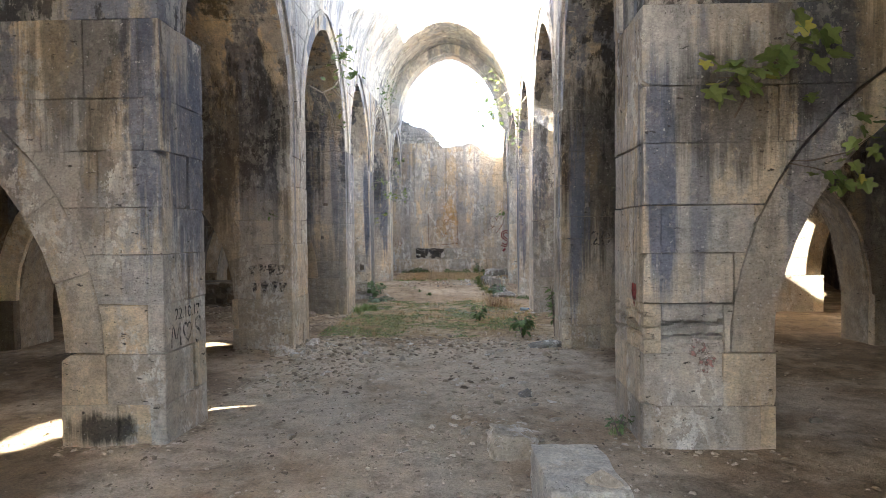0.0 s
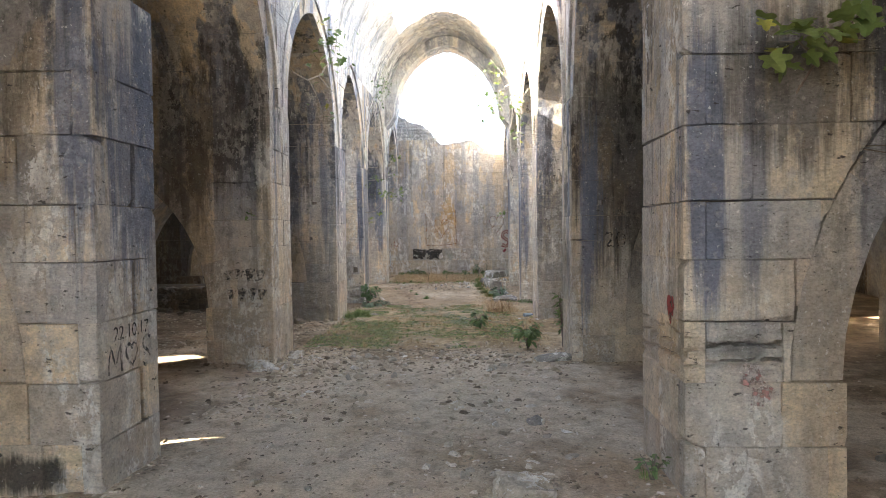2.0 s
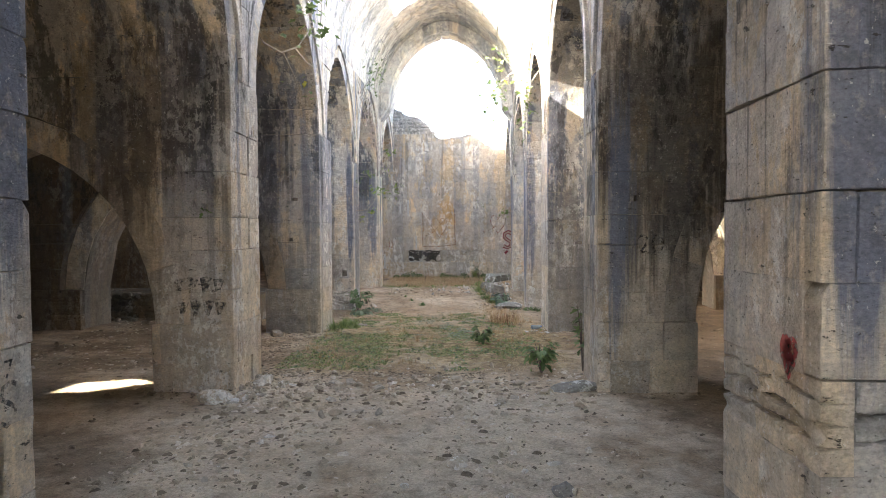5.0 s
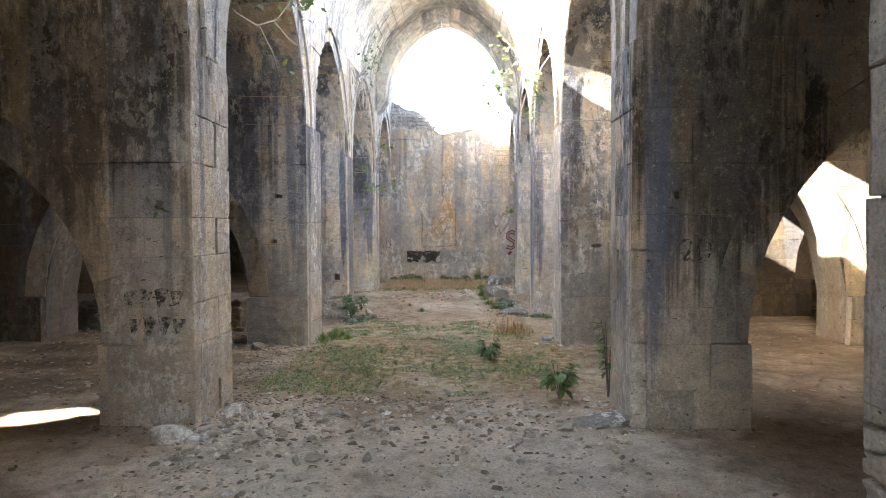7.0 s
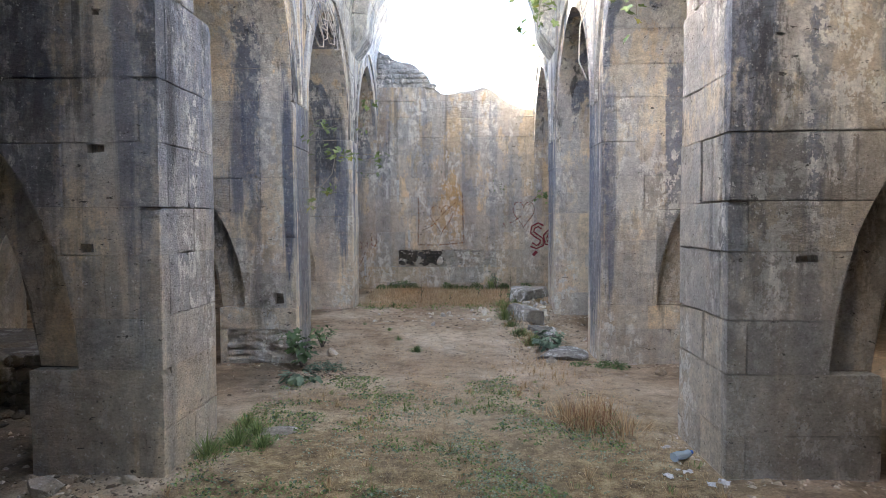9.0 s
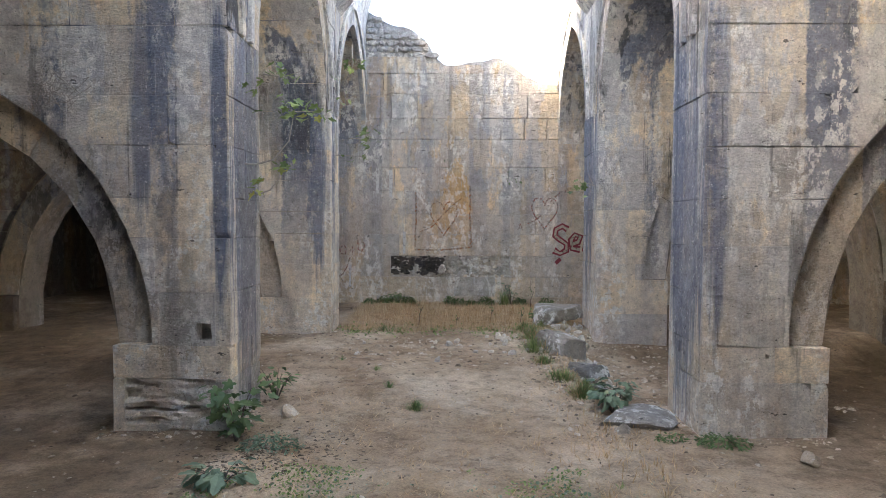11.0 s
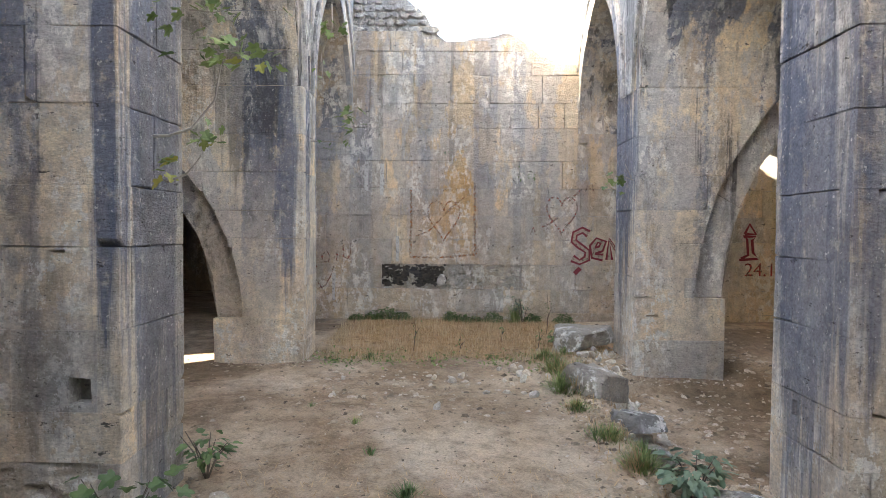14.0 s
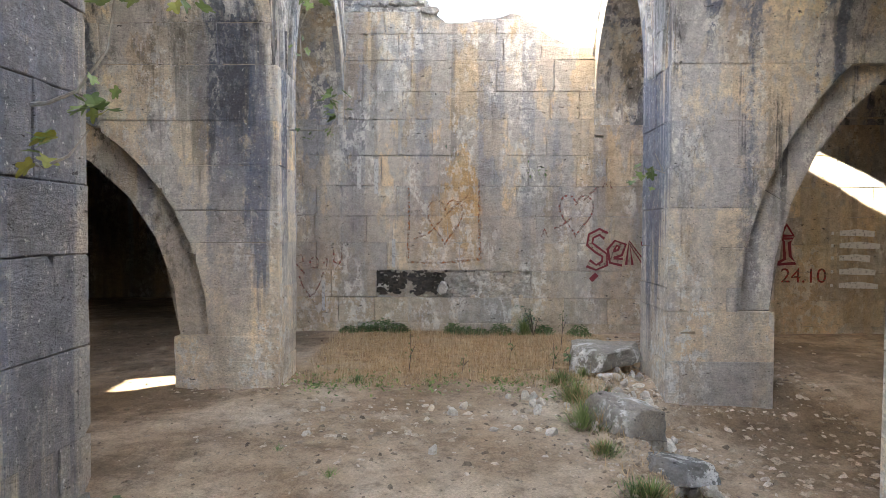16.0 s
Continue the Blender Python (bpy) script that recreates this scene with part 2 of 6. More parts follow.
def ground_material():
    m, n, l, p = node_material("dusty_earth")
    pos = n.new("ShaderNodeNewGeometry").outputs["Position"]
    r = ramp(n, [(0.36, (0.275, 0.195, 0.122)), (0.5, (0.40, 0.305, 0.208)), (0.64, (0.53, 0.425, 0.305))])
    l.new(noise_at(n, l, pos, 0.9, 10, 0.66), r.inputs[0])
    # leaf litter and dry turf in the open bays
    sep = n.new("ShaderNodeSeparateXYZ")
    l.new(pos, sep.inputs[0])
    wob = noise_at(n, l, pos, 1.6, 6, 0.6, shift=(4, 4, 4))
    def band(lo, hi, soft, fade=0.0):
        a = n.new("ShaderNodeMath"); a.operation = 'MULTIPLY_ADD'; a.inputs[1].default_value = 1.6
        l.new(wob, a.inputs[0]); l.new(sep.outputs["Y"], a.inputs[2])
        up = n.new("ShaderNodeMapRange"); up.inputs[1].default_value, up.inputs[2].default_value = lo + 0.8, lo + 0.8 + soft
        l.new(a.outputs[0], up.inputs[0])
        dn = n.new("ShaderNodeMapRange"); dn.inputs[1].default_value, dn.inputs[2].default_value, dn.inputs[3].default_value, dn.inputs[4].default_value = hi + 0.8 - fade, hi + 0.8 + soft, 1.0, 0.0
        l.new(a.outputs[0], dn.inputs[0])
        f = n.new("ShaderNodeMath"); f.operation = 'MULTIPLY'
        l.new(up.outputs[0], f.inputs[0]); l.new(dn.outputs[0], f.inputs[1])
        ab = n.new("ShaderNodeMath"); ab.operation = 'ABSOLUTE'; l.new(sep.outputs["X"], ab.inputs[0])
        side = n.new("ShaderNodeMapRange"); side.inputs[1].default_value, side.inputs[2].default_value, side.inputs[3].default_value, side.inputs[4].default_value = 1.55, 2.1, 1.0, 0.0
        l.new(ab.outputs[0], side.inputs[0])
        g2 = n.new("ShaderNodeMath"); g2.operation = 'MULTIPLY'
        l.new(f.outputs[0], g2.inputs[0]); l.new(side.outputs[0], g2.inputs[1])
        return g2.outputs[0]
    turf = ramp(n, [(0.38, (0.12, 0.08, 0.045)), (0.5, (0.27, 0.20, 0.105)), (0.60, (0.44, 0.35, 0.205))])
    l.new(noise_at(n, l, pos, 9, 12, 0.82), turf.inputs[0])
    straw = ramp(n, [(0.35, (0.26, 0.165, 0.085)), (0.65, (0.54, 0.37, 0.20))])
    l.new(noise_at(n, l, pos, 11, 8, 0.7), straw.inputs[0])
    c = mixed(n, l, band(9.4, 14.6, 0.9, 2.4), r.outputs[0], turf.outputs[0])
    c = mixed(n, l, band(20.2, 40, 0.3), c, straw.outputs[0])
    # patches of pale dust; more before the turf, where missing brightness is put into the colour
    path = n.new("ShaderNodeMapRange"); path.inputs[1].default_value, path.inputs[2].default_value, path.inputs[3].default_value, path.inputs[4].default_value = 8.6, 9.6, 0.16, 0.0
    l.new(sep.outputs["Y"], path.inputs[0])
    dusty = n.new("ShaderNodeMath"); dusty.operation = 'ADD'
    l.new(noise_at(n, l, pos, 0.9, 9, 0.7, shift=(2, 6, 9)), dusty.inputs[0]); l.new(path.outputs[0], dusty.inputs[1])
    dust = ramp(n, [(0.55, (0,)), (0.70, (0.75,))])
    l.new(dusty.outputs[0], dust.inputs[0])
    c = mixed(n, l, dust.outputs[0], c, (0.56, 0.475, 0.365))
    # dark humus patches, as west of the turf; their spread over the aisles stands in for shade
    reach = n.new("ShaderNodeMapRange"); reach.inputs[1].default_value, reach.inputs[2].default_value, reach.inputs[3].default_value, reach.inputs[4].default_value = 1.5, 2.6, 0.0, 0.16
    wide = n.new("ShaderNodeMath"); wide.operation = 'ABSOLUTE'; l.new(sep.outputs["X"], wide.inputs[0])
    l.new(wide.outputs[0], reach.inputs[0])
    humus_shade = n.new("ShaderNodeMath"); humus_shade.operation = 'ADD'
    l.new(noise_at(n, l, pos, 0.75, 9, 0.68, shift=(8, 1, 2)), humus_shade.inputs[0]); l.new(reach.outputs[0], humus_shade.inputs[1])
    humus_shade_ramp = ramp(n, [(0.57, (0,)), (0.68, (0.65,))])
    l.new(humus_shade.outputs[0], humus_shade_ramp.inputs[0])
    c = mixed(n, l, humus_shade_ramp.outputs[0], c, (0.135, 0.098, 0.062))
    g = ramp(n, [(0.36, (0.58, 0.57, 0.56)), (0.5, (1.0, 1.0, 1.0)), (0.64, (1.2, 1.18, 1.15))])
    l.new(noise_at(n, l, pos, 6, 12, 0.78), g.inputs[0])
    c = mixed(n, l, 0.9, c, g.outputs[0], 'MULTIPLY')
    fine = ramp(n, [(0.36, (0.70, 0.69, 0.68)), (0.5, (1.0, 1.0, 1.0)), (0.64, (1.25, 1.23, 1.20))])
    l.new(noise_at(n, l, pos, 55, 6, 0.78, shift=(1, 8, 3)), fine.inputs[0])
    c = mixed(n, l, 0.9, c, fine.outputs[0], 'MULTIPLY')
    # dark crumbs of litter
    sp = ramp(n, [(0.30, (0.65,)), (0.355, (0,))])
    l.new(noise_at(n, l, pos, 26, 6, 0.7, shift=(2, 7, 1)), sp.inputs[0])
    c = mixed(n, l, sp.outputs[0], c, (0.10, 0.08, 0.06))
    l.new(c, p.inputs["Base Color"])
    p.inputs["Roughness"].default_value = 0.95
    p.inputs["Specular IOR Level"].default_value = 0.2
    add = n.new("ShaderNodeMath"); add.operation = 'ADD'
    l.new(noise_at(n, l, pos, 16, 12, 0.8), add.inputs[0])
    l.new(noise_at(n, l, pos, 3, 8, 0.6), add.inputs[1])
    b = n.new("ShaderNodeBump")
    b.inputs["Strength"].default_value, b.inputs["Distance"].default_value = 0.8, 0.04
    l.new(add.outputs[0], b.inputs["Height"])
    l.new(b.outputs[0], p.inputs["Normal"])
    return m


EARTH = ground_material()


# ---- builders ----
def mesh_object(name, bm, material, parent=None, label="", smooth=False):
    data = bpy.data.meshes.new(name)
    bm.normal_update()
    bm.to_mesh(data)
    bm.free()
    data.materials.append(material)
    if smooth:
        for f in data.polygons:
            f.use_smooth = True
    ob = new(name, data)
    if parent:
        ob.parent = parent
    if label:
        tagged(ob, label)
    return ob


def part(name, bm, material, parent, label="", smooth=False):
    return mesh_object(name, bm, material, parent, label, smooth)


def structure(name, bm, material, label, category, smooth=False):
    return tagged(mesh_object(name, bm, material, None, "", smooth), label, category, "", "structure")


def prism(bm, pts, place, depth, chamfer=0.0):
    """Extrudes the 2D outline pts. place(u, v, w) gives the 3D point at depth w behind the face; the face edge is chamfered."""
    c = len(pts)
    cu, cv = sum(p[0] for p in pts) / c, sum(p[1] for p in pts) / c
    rows = []
    if chamfer:
        inner = []
        for u, v in pts:
            d = math.hypot(u - cu, v - cv) or 1
            s = min(chamfer * 1.3, d * 0.3) / d
            inner.append((u + (cu - u) * s, v + (cv - v) * s))
        rows.append([bm.verts.new(place(u, v, 0)) for u, v in inner])
        rows.append([bm.verts.new(place(u, v, chamfer)) for u, v in pts])
    else:
        rows.append([bm.verts.new(place(u, v, 0)) for u, v in pts])
    rows.append([bm.verts.new(place(u, v, depth)) for u, v in pts])
    faces = [bm.faces.new(rows[0])]
    for a, b in zip(rows, rows[1:]):
        for i in range(c):
            faces.append(bm.faces.new((a[i], b[i], b[(i + 1) % c], a[(i + 1) % c])))
    faces.append(bm.faces.new(rows[-1][::-1]))
    return faces


def extruded(pts, place, depth):
    bm = bmesh.new()
    prism(bm, pts, place, depth)
    bm.normal_update()
    bmesh.ops.triangulate(bm, faces=bm.faces[:])
    bmesh.ops.recalc_face_normals(bm, faces=bm.faces[:])
    return bm


rng = random.Random(5)


def block(parent, pts, place, depth, material, proud=0.005, chamfer=0.0035, name="stone_block"):
    """One dressed stone as an object of its own, a little proud or sunk and with worn corners."""
    off = rng.uniform(-proud, proud)
    worn = [(u + rng.uniform(-0.004, 0.004), v + rng.uniform(-0.004, 0.004)) for u, v in pts]
    if len(worn) == 4 and name == "stone_block" and rng.random() < 0.55:
        # a chipped corner
        i = rng.randrange(4)
        p, a, b = Vector(worn[i]), Vector(worn[i - 1]), Vector(worn[(i + 1) % 4])
        q, s = rng.uniform(0.012, 0.07), rng.uniform(0.012, 0.06)
        worn[i:i + 1] = [tuple(p + (a - p).normalized() * q), tuple(p + ((a - p).normalized() * q + (b - p).normalized() * s) * 0.45), tuple(p + (b - p).normalized() * s)]
    if len(pts) == 4 and name == "stone_block":
        # edges crumbled along the joints
        ragged = []
        wander = rng.uniform(0, 90)
        for (u0, v0), (u1, v1) in zip(worn, worn[1:] + worn[:1]):
            ragged.append((u0, v0))
            length = math.hypot(u1 - u0, v1 - v0)
            steps = int(length / (0.055 if length < 1.4 else 0.12))
            for i in range(1, steps):
                t = (i + rng.uniform(-0.3, 0.3)) / steps
                at = t * length
                d = max(0.0, 0.015 * noise.noise((at * 3.5, wander, v0 * 3)) + 0.006 * noise.noise((at * 17, wander, u0 * 3)) - 0.0005)
                d += 0.03 * max(0.0, noise.noise((at * 4, wander + 7, u0)) - 0.42)
                ragged.append((u0 + (u1 - u0) * t - (v1 - v0) / length * d, v0 + (v1 - v0) * t + (u1 - u0) / length * d))
        worn = ragged
    bm = bmesh.new()
    prism(bm, worn, lambda u, v, w: place(u, v, w + off if w < depth else w), depth, chamfer * rng.choice((0.5, 0.8, 1.0, 1.4, 2.0)))
    bmesh.ops.recalc_face_normals(bm, faces=bm.faces[:])
    return part(name, bm, material, parent)


def holed_block(parent, a, b, z0, z1, hole, place, depth, material):
    """A stone with a putlog hole or knocked-out pocket: four solid bits round the opening in one mesh."""
    u, v, w, h = hole
    l, r, d, t = max(a + 0.01, u - w / 2), min(b - 0.01, u + w / 2), max(z0 + 0.01, v - h / 2), min(z1 - 0.01, v + h / 2)
    j = lambda: rng.uniform(-0.008, 0.008)
    p = [(l + j(), d + j()), (r + j(), d + j()), (r + j(), t + j()), (l + j(), t + j())]
    bm = bmesh.new()
    for pts in ([(a, z0), (b, z0), p[1], p[0]], [(b, z0), (b, z1), p[2], p[1]], [(b, z1), (a, z1), p[3], p[2]], [(a, z1), (a, z0), p[0], p[3]]):
        prism(bm, pts, place, depth)
    bmesh.ops.recalc_face_normals(bm, faces=bm.faces[:])
    return part("stone_block", bm, material, parent)


def eroded_block(parent, a, b, z0, z1, place, depth, material, deep=0.05, seed=0.0, lumpy=False, cracks=()):
    """A stone whose face has weathered back in layers."""
    bm = bmesh.new()
    nu, nv = max(6, int((b - a) / 0.03)), max(5, int((z1 - z0) / (0.009 if cracks else 0.018)))
    grid = []
    for j in range(nv + 1):
        row = []
        for i in range(nu + 1):
            u, v = a + (b - a) * i / nu, z0 + (z1 - z0) * j / nv
            warp = 0.05 * noise.noise((u * 4, 0.5, seed))
            bed = max(0.0, min(1.0, 0.05 + 2.6 * noise.noise((u * 4.5, (v + warp) * 13 + seed, seed))))
            w = deep * max(0.0, bed * (0.75 + 0.6 * noise.noise((u * 3, v * 4, seed + 3))) + 0.18 * noise.noise((u * 22, v * 26, seed + 3)) + 0.05)
            if lumpy:
                w = deep * max(0.0, 0.5 + 0.7 * noise.noise((u * 9, v * 11, seed)) + 0.5 * noise.noise((u * 23, v * 26, seed)))
            for at, half in cracks:
                # ragged open beds
                off = v - (z0 + (z1 - z0) * at + 0.035 * noise.noise((u * 5, at * 9, seed)) + 0.012 * noise.noise((u * 26, at * 9, seed)))
                if abs(off) < half * (0.6 + 1.3 * noise.noise((u * 7, at * 4, seed + 1))):
                    w = depth * 0.85
            row.append(bm.verts.new(place(u, v, w)))
        grid.append(row)
    for r0, r1 in zip(grid, grid[1:]):
        for i in range(nu):
            bm.faces.new((r0[i], r0[i + 1], r1[i + 1], r1[i]))
    rim = grid[0] + [row[-1] for row in grid[1:]] + grid[-1][-2::-1] + [row[0] for row in grid[-2:0:-1]]
    flat = [(a + (b - a) * i / nu, z0) for i in range(nu + 1)] + [(b, z0 + (z1 - z0) * j / nv) for j in range(1, nv + 1)] + [(a + (b - a) * i / nu, z1) for i in range(nu - 1, -1, -1)] + [(a, z0 + (z1 - z0) * j / nv) for j in range(nv - 1, 0, -1)]
    back = [bm.verts.new(place(u, v, depth)) for u, v in flat]
    for i in range(len(rim)):
        bm.faces.new((rim[i], back[i], back[(i + 1) % len(rim)], rim[(i + 1) % len(rim)]))
    bmesh.ops.recalc_face_normals(bm, faces=bm.faces[:])
    return part("stone_block", bm, material, parent)


HOLES = {  # (pier, side): pockets in the face towards the entrance, as distance from the axis, height, width, height
    (1, 1): [(2.0, 1.53, 0.035, 0.05), (2.16, 2.30, 0.03, 0.03)],
    (1, -1): [(2.06, 1.62, 0.03, 0.03), (1.86, 1.63, 0.03, 0.03), (2.28, 1.99, 0.08, 0.025)],
    (2, -1): [(2.15, 2.02, 0.07, 0.08), (2.25, 1.75, 0.06, 0.02)],
    (2, 1): [(1.99, 2.07, 0.06, 0.06)],
    (3, -1): [(2.37, 1.66, 0.09, 0.06), (2.30, 2.29, 0.10, 0.05), (2.28, 3.14, 0.05, 0.03)],
    (3, 1): [(2.14, 1.575, 0.13, 0.05), (1.95, 2.95, 0.05, 0.02)],
    (4, -1): [(2.37, 1.60, 0.09, 0.025), (2.26, 0.87, 0.12, 0.15), (2.20, 1.12, 0.12, 0.02)],
    (4, 1): [(1.85, 1.45, 0.04, 0.02), (2.2, 0.72, 0.04, 0.03), (2.42, 0.99, 0.03, 0.03)],
    (5, 1): [(1.80, 1.20, 0.05, 0.02), (1.86, 0.80, 0.14, 0.02), (2.02, 0.98, 0.03, 0.12)],
    (5, -1): [(2.45, 2.15, 0.04, 0.16), (2.2, 0.75, 0.04, 0.03)],
}
SLITS = {(2, -1): [(4, 0.50), (6, 0.50), (0, 0.52)], (1, -1): [(3, 0.42), (5, 0.45), (1, 0.5)], (3, 1): [(2, 0.4), (5, 0.45)], (2, 1): [(3, 0.45)]}  # open upright joints in the face towards the nave
ERODED = {(1, 1, 2), (1, -1, 0), (3, -1, 1), (5, -1, 0), (5, 1, 1), (4, -1, 0), (2, 1, 0), (3, 1, 4), (3, 1, 5)}


FIXED = {(1, 1, 2): (2.24, 2.95), (4, -1, 2): (2.62, 3.3)}  # set joints of single courses


def clipped_row(lo, hi, z0, z1, left, right, steps=5):
    """Outline of a stone between lo and hi in the course z0..z1, cut by the curves left(z) and right(z)."""
    steps = steps * 2 - 1
    zs = [z0 + (z1 - z0) * i / (steps - 1) for i in range(steps)]
    a = [(max(lo, left(z)), z) for z in zs]
    b = [(min(hi, right(z)), z) for z in zs]
    keep = [i for i in range(steps) if b[i][0] - a[i][0] > 0.004]
    if len(keep) < 2:
        return None
    a, b = [a[i] for i in keep], [b[i] for i in keep]
    def thin(side):
        out = [side[0]]
        for i in range(1, len(side) - 1):
            if abs((side[i][0] - side[0][0]) - (side[-1][0] - side[0][0]) * i / (len(side) - 1)) > 0.004:
                out.append(side[i])
        return out + [side[-1]]
    return thin(a) + thin(b)[::-1]


def cuts(lo, hi, least, most):
    """Joints along a course."""
    out, at = [lo], lo + rng.uniform(least * 0.6, most)
    while at < hi - least * 0.6:
        out.append(at)
        at += rng.uniform(least, most)
    return out + [hi]


# ---- plan ----
BAY, FIRST, DEEP = 3.76, 4.85, 0.87
SPRING, APEX, ROOF = 3.3, 5.12, 6.0
EAST, WEST = 11.2, 8.6
FACE, RING = 0.12, 0.32
PIERS = {  # number: (inner face left, jamb left, inner face right, jamb right, ledge left, ledge right, radius left, radius right)
    -1: (1.75, 2.55, 1.70, 2.60, 0.87, 0.87, 2.0, 2.05),
    0: (1.75, 2.55, 1.70, 2.60, 0.87, 0.87, 2.0, 2.05),
    1: (1.75, 2.53, 1.685, 2.60, 0.87, 0.87, 1.95, 2.05),
    2: (1.88, 2.69, 1.655, 2.60, 0.87, 0.89, 1.85, 2.1),
    3: (1.895, 2.77, 1.66, 2.61, 0.87, 0.86, 2.0, 2.15),
    4: (2.046, 3.0, 1.69, 2.68, 0.76, 0.79, 1.95, 2.2),
    5: (2.0, 3.0, 1.665, 2.66, 0.72, 1.0, 2.05, 2.85),
}
END = 23.26
HALF = 1.5


THIN = {(1, -1): 0.73, (2, -1): 0.81, (2, 1): 0.73, (4, -1): 0.77, (4, 1): 0.78, (5, -1): 0.66}  # piers less deep than the others


def deep_of(k, side):
    return THIN.get((k, side), DEEP)


def front_of(k):
    return FIRST + BAY * (k - 1)


def floor_z(x, y):
    """Height of the earth floor."""
    h = 0.20 + 0.05 * noise.noise((x * 0.35, y * 0.35, 0.3)) + 0.02 * noise.noise((x * 1.7, y * 1.7, 2.0))
    h -= 0.13 * math.exp(-((y - 16.0) / 1.6) ** 2)
    if y > 19:
        h += 0.05 * min(1, (y - 19) / 3)
    # a hollow beside the last piers of the east side
    rim = 1.08 + 0.13 * noise.noise((x * 0.5, y * 1.6, 6.0)) + 0.05 * noise.noise((x * 2, y * 6.0, 1.0))
    h += 0.018 * noise.noise((x * 4.5, y * 4.5, 8.0))
    h -= 0.25 * max(0.0, min(1.0, (x - rim) / 0.16)) * max(0.0, min(1.0, (y - 16.9) / 0.6)) * max(0.0, min(1.0, (20.2 - y) / 0.8))
    return h


def arch_height(u, radius, half=HALF):
    """Height of a two-centred arch over its springing, u from its middle."""
    u = abs(u)
    if u >= half:
        return 0.0
    return math.sqrt(max(0.0, radius ** 2 - (radius - half + u) ** 2))


def arch_inset(h, radius):
    """How far the arch has come in from its jamb at the height h over the springing."""
    if h <= 0:
        return 0.0
    return radius - math.sqrt(max(0.0, radius ** 2 - min(h, radius) ** 2))


def vault_radius(y0, y1):
    a, h = (y1 - y0) / 2, APEX - SPRING
    return (a * a + h * h) / (2 * a)


def vault_z(y, y0, y1):
    """Underside of the pointed barrel over an aisle bay."""
    a = (y1 - y0) / 2
    return SPRING + arch_height(y - (y0 + y1) / 2, vault_radius(y0, y1), a)


def comb_outline(inner, jambs, zs, radius, top, OUTER, half):
    """Outline of a cross wall with its two arches, in distance from the nave's axis and height."""
    pts = [(inner, -0.4)]
    for j in jambs:
        pts += [(j, -0.4), (j, zs)]
        for i in range(1, 20):
            u = -half + 2 * half * i / 20
            pts.append((j + half + u, zs + arch_height(u, radius, half)))
        pts += [(j + 2 * half, zs), (j + 2 * half, -0.4)]
    return pts + [(OUTER, -0.4), (OUTER, top), (inner, top)]


